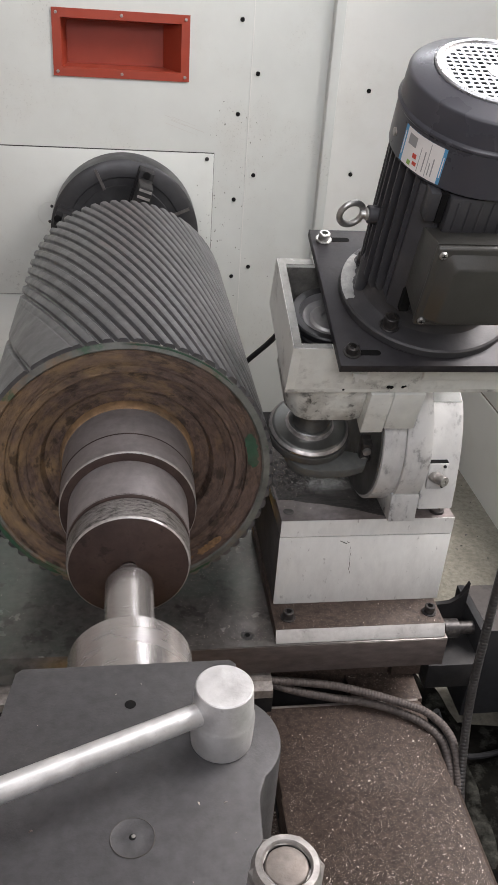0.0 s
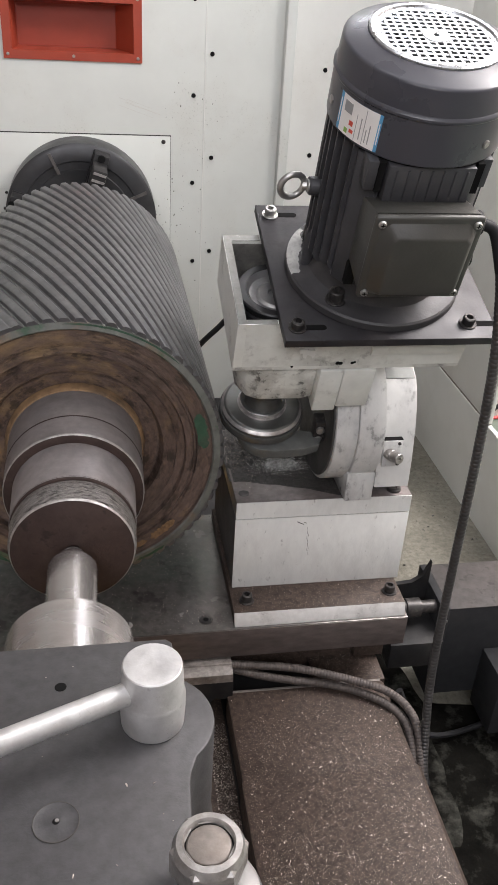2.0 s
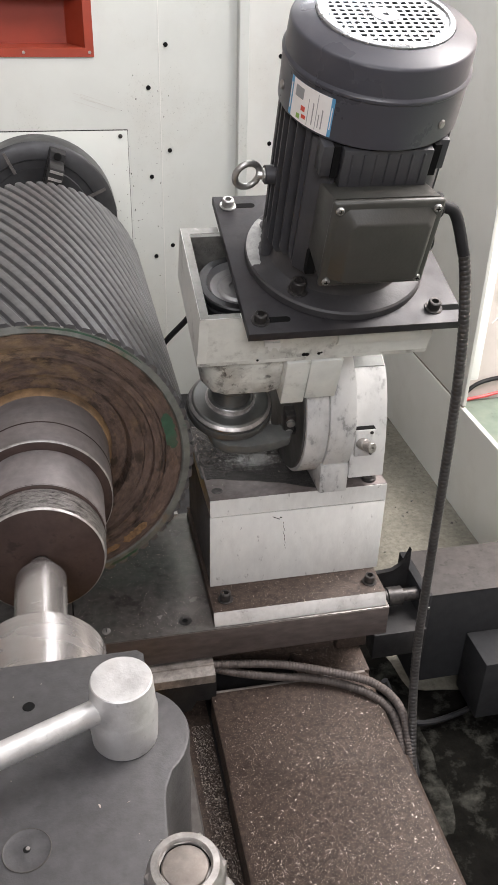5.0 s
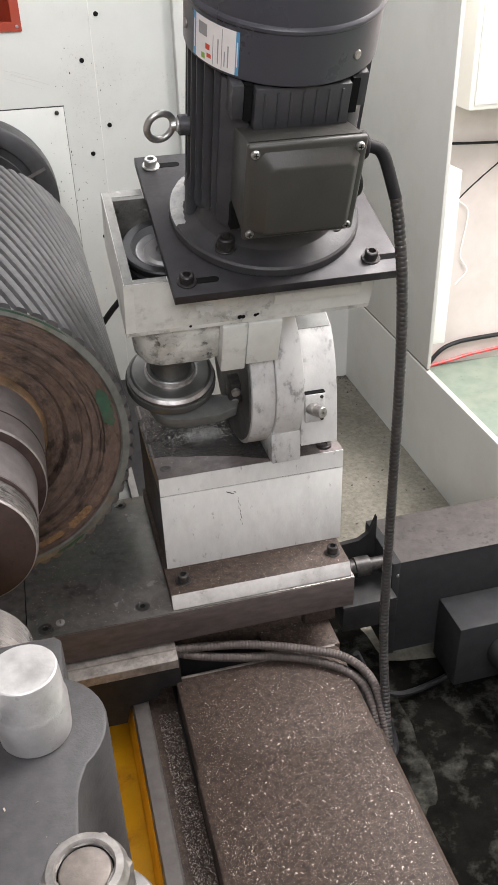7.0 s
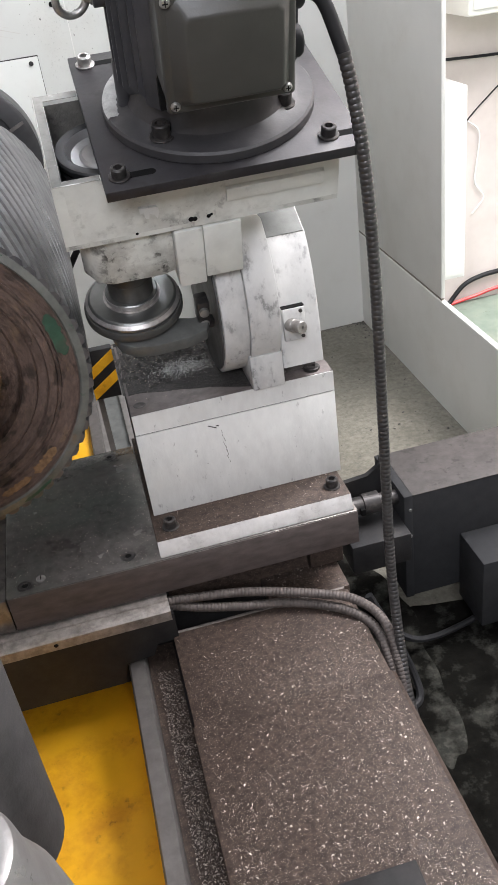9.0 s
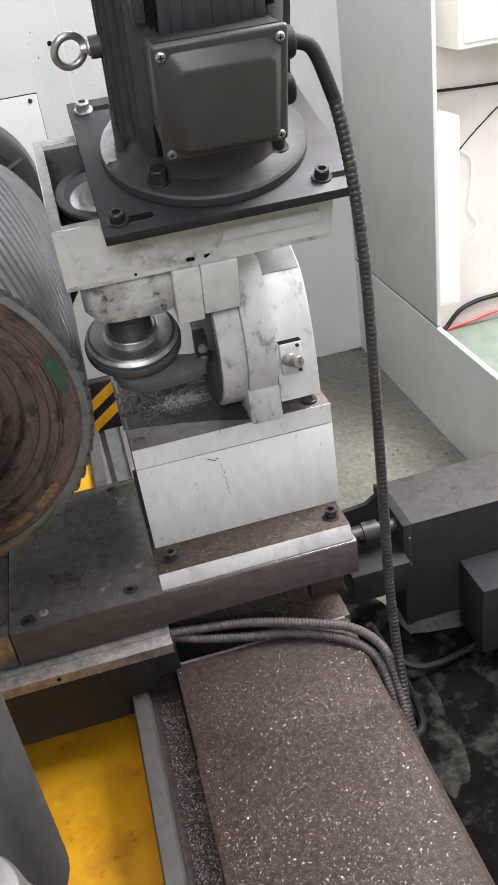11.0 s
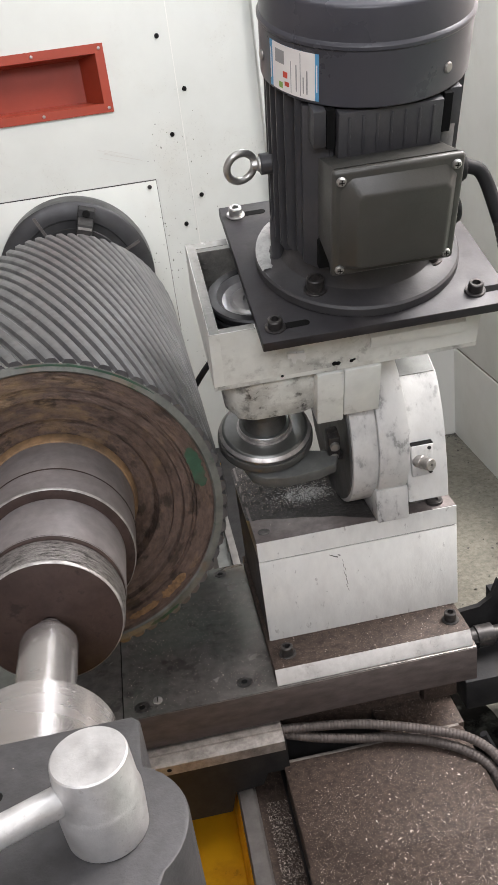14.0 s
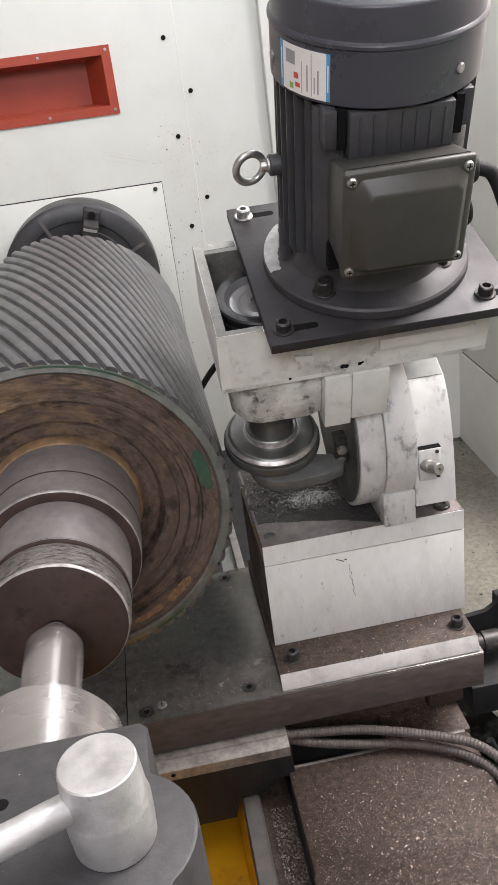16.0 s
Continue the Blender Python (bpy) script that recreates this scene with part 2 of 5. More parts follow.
YELLOW = mat("yellow_paint", (0.74, 0.38, 0.012), 0.40, var=0.06, scale=16, stain=(0.40, 0.14, 0.008), amount=0.8, stain_scale=11, edge=0.16, bump=0.15, spots=(0.06, 0.03, 0.012), spot_scale=60, spot_amount=1.0, cluster=True, spot_lo=0.57)
BLOCKSIDE = mat("dark_block_side", (0.085, 0.078, 0.075), 0.85, 0.0, var=0.2, scale=40, stain=(0.045, 0.04, 0.037), amount=0.5, stain_scale=10, bump=0.2, spec=0.12)
CHUCKM = mat("dark_chuck_steel", (0.048, 0.048, 0.050), 0.4, 0.5, var=0.15, scale=40, stain=(0.025, 0.025, 0.026), amount=0.4, bump=0.1)
NOSEM = mat("dark_spindle_steel", (0.105, 0.103, 0.098), 0.4, 0.5, var=0.15, scale=60, stain=(0.05, 0.048, 0.045), amount=0.5, stain_scale=30, bump=0.1)
CUTTERM = mat("ground_cutter_steel", (0.20, 0.205, 0.197), 0.33, 0.8, var=0.08, scale=60, stain=(0.12, 0.12, 0.115), amount=0.4, stain_scale=25, bump=0.05, rough_var=0.05)
CONCRETE = mat("oily_concrete", (0.165, 0.155, 0.124), 0.65, var=0.3, scale=90, stain=(0.062, 0.052, 0.036), amount=0.9, stain_scale=6, edge=0.28, bump=0.5, bump_scale=120, dist=0.003, spots=(0.05, 0.044, 0.033), spot_scale=75, spot_amount=0.45, spot_lo=0.6)
GREENFLOOR = mat("green_floor_paint", (0.19, 0.24, 0.195), 0.5, var=0.15, scale=14, stain=(0.24, 0.25, 0.20), amount=0.6, bump=0.1, spots=(0.09, 0.095, 0.075), spot_scale=40, spot_amount=0.6)
PLASTER = mat("pinkish_plaster", (0.60, 0.545, 0.515), 0.75, var=0.08, scale=8, stain=(0.48, 0.42, 0.385), amount=0.6, stain_scale=3, edge=0.2, bump=0.3, bump_scale=60)
CEILM = mat("hall_ceiling_paint", (0.7, 0.7, 0.68), 0.7, var=0.05, scale=3)
WHITEP = mat("white_powder_coat", (0.82, 0.82, 0.80), 0.35, var=0.02, scale=10, bump=0.03)
RUBBER = mat("black_rubber", (0.015, 0.015, 0.016), 0.6, var=0.2, scale=60, bump=0.1, spec=0.25)
CONDUIT = mat("conduit_grey", (0.088, 0.073, 0.066), 0.6, 0.1, var=0.3, scale=90, stain=(0.055, 0.046, 0.043), amount=0.6, stain_scale=30, bump=0.3)
DKCONDUIT = mat("conduit_black", (0.085, 0.082, 0.081), 0.36, 0.6, var=0.15, scale=60, stain=(0.045, 0.042, 0.040), amount=0.5, stain_scale=9, bump=0.1)
REDCABLE = mat("red_cable", (0.55, 0.05, 0.05), 0.4, var=0.05)
HOLE = mat("dark_hole", (0.008, 0.008, 0.008), 0.9, var=0.1, spec=0.1)
CHIPM = mat("steel_chip", (0.76, 0.68, 0.60), 0.4, 0.6, var=0.2, scale=200, bump=0.0)
WORNTOP = mat("worn_grey_top", (0.23, 0.23, 0.215), 0.5, 0.1, var=0.25, scale=60, stain=(0.06, 0.057, 0.052), amount=0.85, stain_scale=30, edge=0.08, bump=0.3, spots=(0.65, 0.65, 0.62), spot_scale=70, spot_amount=0.5, spot_lo=0.62)
SEALANT = mat("white_sealant", (0.40, 0.40, 0.385), 0.7, var=0.25, scale=120, stain=(0.2, 0.2, 0.19), amount=0.8, stain_scale=60, edge=0.06, bump=0.8, bump_scale=200, dist=0.002)
SLIDEFRONT = mat("slide_front_steel", (0.092, 0.076, 0.071), 0.55, 0.15, var=0.25, scale=70, stain=(0.048, 0.038, 0.035), amount=0.6, stain_scale=9, edge=0.2, bump=0.25, bump_scale=200, spec=0.3, stretch=(0.5, 1, 1.5), spots=(0.025, 0.02, 0.018), spot_scale=50, spot_amount=0.6, cluster=True, spot_lo=0.55)
WORNEDGE = mat("worn_bright_edge", (0.42, 0.40, 0.385), 0.38, 0.7, var=0.3, scale=90, stain=(0.14, 0.12, 0.11), amount=0.8, stain_scale=40, edge=0.08, bump=0.2)
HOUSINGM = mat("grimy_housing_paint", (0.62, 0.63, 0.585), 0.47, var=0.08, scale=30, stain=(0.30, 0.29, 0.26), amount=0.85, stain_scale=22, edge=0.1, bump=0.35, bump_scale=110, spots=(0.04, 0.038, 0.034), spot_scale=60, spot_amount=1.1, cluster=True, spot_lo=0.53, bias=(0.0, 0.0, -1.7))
SCUFF = mat("grey_scuff", (0.55, 0.545, 0.505), 0.5, var=0.1, scale=60, bump=0.0)
PALERAIL = mat("pale_worn_steel", (0.155, 0.148, 0.14), 0.5, 0.2, var=0.15, scale=50, stain=(0.09, 0.083, 0.075), amount=0.6, stain_scale=12, bump=0.15)
PULLEYM = mat("pulley_steel", (0.40, 0.40, 0.40), 0.42, 0.75, var=0.1, scale=60, stain=(0.15, 0.14, 0.13), amount=0.4, bump=0.1)
STUDM = mat("stud_end_steel", (0.21, 0.185, 0.165), 0.5, 0.45, var=0.2, scale=120, stain=(0.13, 0.105, 0.09), amount=0.6, stain_scale=40, bump=0.25)
SILLGAP = mat("gap_grey_brown", (0.24, 0.225, 0.19), 0.7, var=0.2, scale=40)
SPECK = mat("oil_speck", (0.05, 0.046, 0.04), 0.5, var=0.2, bump=0.0)
BOSSM = mat("boss_grey_metal", (0.20, 0.195, 0.19), 0.34, 0.35, var=0.15, scale=60, stain=(0.09, 0.085, 0.08), amount=0.6, stain_scale=12, edge=0.2, bump=0.2)
# Black blotches grow denser towards the bottom.
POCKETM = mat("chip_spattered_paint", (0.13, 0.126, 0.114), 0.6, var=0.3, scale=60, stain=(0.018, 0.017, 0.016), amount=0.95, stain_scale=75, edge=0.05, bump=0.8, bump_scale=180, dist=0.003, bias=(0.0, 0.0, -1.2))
HEADP = mat("grimy_head_paint", (0.555, 0.555, 0.54), 0.52, var=0.06, scale=40, stain=(0.27, 0.27, 0.272), amount=0.85, stain_scale=15, edge=0.12, bump=0.3, bump_scale=110, spots=(0.07, 0.066, 0.062), spot_scale=60, spot_amount=1.0, cluster=True, spot_lo=0.56, stretch=(1.2, 1, 0.8), bias=(-0.35, 0.0, 0.0))
FLANGEW = mat("worn_flange_edge", (0.50, 0.49, 0.475), 0.5, var=0.1, scale=60, stain=(0.30, 0.28, 0.265), amount=0.85, stain_scale=22, edge=0.14, bump=0.3, bump_scale=140, spots=(0.10, 0.09, 0.085), spot_scale=110, spot_amount=0.9, cluster=True, spot_lo=0.56)
DISCSHADE = mat("shaded_grey_disc", (0.085, 0.083, 0.080), 0.45, 0.1, var=0.2, scale=40, stain=(0.022, 0.021, 0.020), amount=0.85, stain_scale=9, edge=0.2, bump=0.3, bump_scale=160)
TOPBAND = mat("oily_top_plate", (0.150, 0.130, 0.124), 0.40, 0.25, var=0.25, scale=80, stain=(0.07, 0.058, 0.054), amount=0.7, stain_scale=16, edge=0.2, bump=0.3, bump_scale=200, spots=(0.03, 0.026, 0.024), spot_scale=60, spot_amount=0.6, cluster=True, spot_lo=0.54)
FROST = mat("bright_fine_chip", (0.60, 0.60, 0.59), 0.5, 0.5, var=0.15, scale=200, bump=0.0)
BROWNTOP = mat("brownish_housing_top", (0.062, 0.056, 0.053), 0.62, var=0.2, scale=60, stain=(0.095, 0.083, 0.078), amount=0.6, stain_scale=12, edge=0.25, bump=0.3, bump_scale=220, spec=0.3, spots=(0.02, 0.018, 0.017), spot_scale=50, spot_amount=0.5, spot_lo=0.57)
RUSTBLOOM = mat("rust_bloom", (0.21, 0.125, 0.062), 0.7, var=0.45, scale=160, stain=(0.085, 0.052, 0.034), amount=0.85, stain_scale=45, edge=0.1, bump=0.8, bump_scale=200, dist=0.002)
LABELW = mat("label_paper", (0.80, 0.78, 0.76), 0.4, var=0.03, bump=0.0)
LABELB = mat("label_blue", (0.10, 0.32, 0.55), 0.4, var=0.03, bump=0.0)
LABELG = mat("label_print_grey", (0.30, 0.30, 0.30), 0.5, var=0.03, bump=0.0)
LABELR = mat("label_red", (0.62, 0.08, 0.05), 0.5, var=0.03, bump=0.0)
LABELY = mat("label_green", (0.25, 0.42, 0.10), 0.5, var=0.03, bump=0.0)

# chips: each flake has its own tone
nt = CHIPM.node_tree
geo = nt.nodes.new("ShaderNodeNewGeometry")
tone = nt.nodes.new("ShaderNodeMath")
tone.operation = "POWER"
tone.inputs[1].default_value = 2.0
nt.links.new(geo.outputs["Random Per Island"], tone.inputs[0])
flake = nt.nodes.new("ShaderNodeMix")
flake.data_type = "RGBA"
flake.inputs["A"].default_value = (0.13, 0.105, 0.092, 1)
flake.inputs["B"].default_value = (0.80, 0.71, 0.62, 1)
nt.links.new(tone.outputs["Value"], flake.inputs["Factor"])
nt.links.new(flake.outputs["Result"], nt.nodes["Principled BSDF"].inputs["Base Color"])

# ---------------------------------------------------------------- building helpers


def thing(name, at, label, category, group="", kind=""):
    ob = new(name)
    ob.empty_display_size = 0.02
    ob.location = (at[0], at[1], at[2] + H)
    return tagged(ob, label, category, group, kind)


def origin_of(ob):
    o = Vector((0, 0, 0))
    while ob is not None:
        o += ob.location
        ob = ob.parent
    return o


def finish(name, bm, material, angle=38):
    me = bpy.data.meshes.new(name)
    bmesh.ops.recalc_face_normals(bm, faces=bm.faces)
    bm.to_mesh(me)
    bm.free()
    me.materials.append(material)
    me.polygons.foreach_set("use_smooth", [True] * len(me.polygons))
    me.set_sharp_from_angle(angle=radians(angle))
    return me


def part(name, bm, material, parent, label="", angle=38):
    """One mesh object under a thing or a part; the bmesh is in places from the cross slide's top."""
    o = origin_of(parent)
    bmesh.ops.translate(bm, verts=bm.verts, vec=(-o.x, -o.y, H - o.z))
    ob = new(name, finish(name, bm, material, angle))
    ob.parent = parent
    return tagged(ob, label)


def solo(name, bm, material, at, label, category="", group="", kind="", angle=38):
    """A thing that is one mesh."""
    bmesh.ops.translate(bm, verts=bm.verts, vec=(-at[0], -at[1], -at[2]))
    ob = new(name, finish(name, bm, material, angle))
    ob.location = (at[0], at[1], at[2] + H)
    return tagged(ob, label, category, group, kind)


def B():
    return bmesh.new()


def box(bm, x0, x1, y0, y1, z0, z1, bev=0.0, seg=2, m=None):
    g = bmesh.ops.create_cube(bm, size=1)
    vs = g["verts"]
    for v in vs:
        v.co = Vector((x0 + (v.co.x + 0.5) * (x1 - x0), y0 + (v.co.y + 0.5) * (y1 - y0), z0 + (v.co.z + 0.5) * (z1 - z0)))
    if bev:
        es = list({e for v in vs for e in v.link_edges})
        r = bmesh.ops.bevel(bm, geom=es, offset=bev, segments=seg, profile=0.5, affect="EDGES")
        vs = list({v for f in r["faces"] for v in f.verts} | {v for v in vs if v.is_valid})
    if m is not None:
        bmesh.ops.transform(bm, matrix=m, verts=vs)
    return bm


def lathe(bm, prof, m, n=48, closed=True):
    """Turns a profile of (radius, height) round the z axis of m."""
    rings = []
    for r, z in prof:
        if r < 1e-6:
            rings.append([bm.verts.new(m @ Vector((0, 0, z)))])
        else:
            rings.append([bm.verts.new(m @ Vector((r * math.cos(2 * math.pi * k / n), r * math.sin(2 * math.pi * k / n), z))) for k in range(n)])
    pairs = list(zip(rings, rings[1:]))
    for a, b in pairs:
        for k in range(n):
            j = (k + 1) % n
            if len(a) == 1 and len(b) == 1:
                break
            if len(a) == 1:
                bm.faces.new((a[0], b[j], b[k]))
            elif len(b) == 1:
                bm.faces.new((a[k], a[j], b[0]))
            else:
                bm.faces.new((a[k], a[j], b[j], b[k]))
    return bm


def disc_prof(r, z0, z1, c=0.001):
    return [(0, z0), (r - c, z0), (r, z0 + c), (r, z1 - c), (r - c, z1), (0, z1)]


def axis_m(at, ax):
    """A frame at a place whose z axis points along x, y or z (or any vector)."""
    v = {"x": Vector((1, 0, 0)), "y": Vector((0, 1, 0)), "z": Vector((0, 0, 1))}.get(ax, ax) if isinstance(ax, str) else Vector(ax)
    return Matrix.Translation(at) @ v.to_track_quat("Z", "Y").to_matrix().to_4x4()


def prism(bm, pts, a0, a1, plane, m=None, bev=0.0):
    """A polygon drawn out along x ('yz'), y ('xz') or z ('xy')."""
    put = {"yz": lambda p, a: (a, p[0], p[1]), "xz": lambda p, a: (p[0], a, p[1]), "xy": lambda p, a: (p[0], p[1], a)}[plane]
    lo = [bm.verts.new(put(p, a0)) for p in pts]
    hi = [bm.verts.new(put(p, a1)) for p in pts]
    n = len(pts)
    fs = [bm.faces.new(lo), bm.faces.new(list(reversed(hi)))]
    for k in range(n):
        fs.append(bm.faces.new((lo[k], lo[(k + 1) % n], hi[(k + 1) % n], hi[k])))
    vs = lo + hi
    if bev:
        bmesh.ops.recalc_face_normals(bm, faces=fs)
        es = [e for e in {e for f in fs[:2] for e in f.edges}]
        r = bmesh.ops.bevel(bm, geom=es, offset=bev, segments=2, profile=0.5, affect="EDGES")
        vs = list({v for f in r["faces"] for v in f.verts} | {v for v in vs if v.is_valid})
    if m is not None:
        bmesh.ops.transform(bm, matrix=m, verts=vs)
    return bm


def smooth_path(pts, n):
    """Catmull-Rom through the points, n steps a span."""
    p = [Vector(q) for q in pts]
    p = [2 * p[0] - p[1]] + p + [2 * p[-1] - p[-2]]
    out = []
    for i in range(1, len(p) - 2):
        for k in range(n):
            t = k / n
            a, b, c, d = p[i - 1], p[i], p[i + 1], p[i + 2]
            out.append(0.5 * ((2 * b) + (c - a) * t + (2 * a - 5 * b + 4 * c - d) * t * t + (3 * b - a - 3 * c + d) * t ** 3))
    out.append(p[-2])
    return out


def even_path(pts, step):
    """Places at even distances along the smooth path."""
    fine = smooth_path(pts, 40)
    out, need = [fine[0]], step
    for a, b in zip(fine, fine[1:]):
        d = (b - a).length
        while need <= d:
            out.append(a.lerp(b, need / d))
            need += step
        need -= d
    return out


def tube(bm, pts, r, n=10, ridges=None):
    """A hose along a path; ridges: radii taken by the rings in turn."""
    rings = []
    side = Vector((0.3, 0.9, 0.2))
    for i, p in enumerate(pts):
        d = (pts[min(i + 1, len(pts) - 1)] - pts[max(i - 1, 0)]).normalized()
        s = (side - side.dot(d) * d).normalized()
        side = s
        t = d.cross(s)
        rr = r if ridges is None else ridges[i % len(ridges)]
        rings.append([bm.verts.new(p + rr * (math.cos(2 * math.pi * k / n) * s + math.sin(2 * math.pi * k / n) * t)) for k in range(n)])
    for a, b in zip(rings, rings[1:]):
        for k in range(n):
            bm.faces.new((a[k], a[(k + 1) % n], b[(k + 1) % n], b[k]))
    bm.faces.new(rings[0])
    bm.faces.new(rings[-1])
    return bm


def socket_screw(name, at, m, r, h, parent, washer=0.0, material=None, label=""):
    """A hexagon socket head: a turned head with a hollow, on a washer. m: the frame whose z is the screw's axis."""
    material = material or SCREW
    f = m
    bm = B()
    s = r * 0.55
    lathe(bm, [(r, 0), (r, h - 0.0012), (r - 0.0012, h), (s, h)], f, 24)
    hexm = [bm.verts.new(f @ Vector((s * math.cos(math.pi * k / 3), s * math.sin(math.pi * k / 3), h))) for k in range(6)]
    low = [bm.verts.new(f @ Vector((s * 0.96 * math.cos(math.pi * k / 3), s * 0.96 * math.sin(math.pi * k / 3), h * 0.45))) for k in range(6)]
    for k in range(6):
        bm.faces.new((hexm[k], hexm[(k + 1) % 6], low[(k + 1) % 6], low[k]))
    bm.faces.new(low)
    head = part(name, bm, material, parent, label)
    if washer:
        bm = B()
        lathe(bm, disc_prof(washer, -0.0005, 0.0018, 0.0005), f, 24)
        part("washer", bm, ZINC if material is ZINC else SCREW, head)
    return head

# ---------------------------------------------------------------- setting
FL = -H
bm = B()
box(bm, -3.2, 3.2, -4.2, 1.80, FL - 0.1, FL)
solo("floor", bm, CONCRETE, (0, 0, FL), "oil-stained grey concrete floor under the machine", "floor", kind="structure")
bm = B()
box(bm, 0.86, 3.18, -2.5, 1.426, FL, FL + 0.004)
solo("floor_green", bm, GREENFLOOR, (1.9, 0, FL), "green painted factory floor beside the machine", "floor", kind="structure")


def hall_wall(name, x0, x1, y0, y1, z0, z1):
    bm = B()
    box(bm, x0, x1, y0, y1, z0, z1)
    return solo(name, bm, PLASTER, ((x0 + x1) / 2, (y0 + y1) / 2, z0), "pinkish plastered factory wall with stains", "wall", kind="structure")


hall_wall("wall_north", -3.2, 3.2, 1.80, 1.92, FL, 2.75)
hall_wall("wall_outside", 0.86, 3.2, 1.330, 1.48, FL, 2.75)
hall_wall("wall_south", -3.2, 3.2, -4.3, -4.2, FL, 2.75)
hall_wall("wall_west", -3.3, -3.2, -4.2, 1.80, FL, 2.75)
hall_wall("wall_east", 3.2, 3.3, -4.2, 1.80, FL, 2.75)
bm = B()
box(bm, -3.2, 3.2, -4.2, 1.80, 2.75, 2.85)
solo("ceiling", bm, CEILM, (0, 0, 2.75), "pale painted factory ceiling", "ceiling", kind="structure")

# oil pool on the floor beside the way cover
bm = B()
pool = []
for k in range(140):
    a = 2 * math.pi * k / 140
    wob = 1 + 0.07 * math.sin(3 * a) + 0.05 * math.sin(7 * a + 1) + 0.03 * math.sin(17 * a) + 0.015 * math.sin(31 * a)
    pool.append(bm.verts.new((min(0.798, 0.55 + 0.285 * wob * math.copysign(abs(math.cos(a)) ** 0.4, math.cos(a))), -0.485 + 0.625 * wob * math.copysign(abs(math.sin(a)) ** 0.4, math.sin(a)), FL + 0.0042)))
bm.faces.new(pool)
solo("oil_pool", bm, WETFLOOR, (0.48, -0.42, FL), "dark wet oil and dirt pool on the concrete", "oil stain", kind="structure")

bm = B()
bm.faces.new([bm.verts.new((0.36 + 0.075 * (1 + 0.12 * math.sin(5 * a) + 0.06 * math.sin(13 * a)) * math.cos(a), 0.04 + 0.27 * (1 + 0.08 * math.sin(4 * a) + 0.05 * math.sin(11 * a)) * math.sin(a), FL + 0.0046)) for a in [2 * math.pi * k / 80 for k in range(80)]])
solo("oil_stain", bm, WETFLOOR, (0.36, 0.09, FL), "dark oil stain on the concrete beside the bed", "oil stain", kind="structure")

# machine enclosure: back sheet, step, recessed sheet, side sheet and sill
WY = 1.382
WALLZ = 0.3
RX0, RX1, RZ0, RZ1 = -0.436, -0.079, 0.738, 0.900
back = thing("enclosure_back_wall", (0, WY, FL), "cream painted sheet metal back wall with bolt holes", "machine wall", kind="structure")
bm = B()
ix0, ix1, iz0, iz1 = RX0 + 0.022, RX1 - 0.022, RZ0 + 0.022, RZ1 - 0.022
for x0, x1, z0, z1 in ((-1.6, ix0, FL, 1.9), (ix1, 0.302, FL, 1.9), (ix0, ix1, FL, iz0), (ix0, ix1, iz1, 1.9)):
    box(bm, x0, x1, WY, WY + 0.03, z0, z1)
part("sheet", bm, CREAM, back)
bm = B()
box(bm, 0.0900, 0.0920, WY - 0.0012, WY, FL, 1.9)
part("seam", bm, CREAM_CLEAN, back)
bm = B()
box(bm, 0.302, 0.329, WY - 0.032, WY + 0.05, FL, 1.9, 0.003)
part("corner_post", bm, CREAM, back)
bm = B()
box(bm, 0.329, 0.815, WY - 0.026, WY - 0.002, FL, 1.9)
part("corner_sheet", bm, CREAM_CLEAN, back)
for x, z in ((0.059, 0.898), (0.109, 0.768), (0.060, 0.662), (0.114, 0.498), (0.061, 0.427), (0.116, 0.226), (0.066, 0.195)):
    bm = B()
    lathe(bm, [(0.0062, 0.0), (0.0052, 0.003), (0, 0.0035)], axis_m((x, WY, z), (0, -1, 0)), 16)
    part("bolt_hole", bm, HOLE, back)
for x, z in ((0.418, 0.742), (0.394, 0.516)):
    bm = B()
    lathe(bm, [(0.0062, 0.0), (0.0052, 0.003), (0, 0.0035)], axis_m((x, WY - 0.026, z), (0, -1, 0)), 16)
    part("bolt_hole", bm, HOLE, back)

for k, (x, z) in enumerate(((-0.104, 0.632), (-0.089, 0.637), (-0.078, 0.626), (-0.120, 0.644), (-0.063, 0.620), (-0.097, 0.617))):
    bm = B()
    ln = 0.022 + 0.012 * (k % 3)
    prism(bm, [(x - ln, z + 0.33 * ln), (x + ln, z - 0.33 * ln), (x + ln, z - 0.33 * ln - 0.0009), (x - ln, z + 0.33 * ln - 0.0014)], WY - 0.0006, WY - 0.0001, "xz")
    part("scuff", bm, SCUFF, back)
# access panel behind the chuck
panel = thing("access_panel", (-0.3, WY, 0.35), "cream sheet metal access panel screwed to the back wall", "panel")
bm = B()
box(bm, -0.68, -0.0025, WY - 0.004, WY, 0.13, 0.5535, 0.0015)
part("sheet", bm, CREAM, panel)
# Dark strip round the panel draws its shadow line on the wall.
bm = B()
box(bm, -0.6812, -0.0013, WY - 0.0012, WY, 0.1288, 0.5563)
part("gap", bm, SCREW, panel)
for x, z in ((-0.022, 0.539), (-0.66, 0.155), (-0.022, 0.155)):
    bm = B()
    lathe(bm, [(0.006, 0.0), (0.005, 0.0035), (0, 0.004)], axis_m((x, WY - 0.004, z), (0, -1, 0)), 16)
    part("screw", bm, SCREW, panel)
cap = thing("round_cover_plate", (-0.463, WY - 0.004, 0.372), "small round cream cover plate with two screws", "cover")
bm = B()
lathe(bm, disc_prof(0.036, 0, 0.003, 0.001), axis_m((-0.463, WY - 0.004, 0.372), (0, -1, 0)), 40)
part("plate", bm, CREAM, cap)
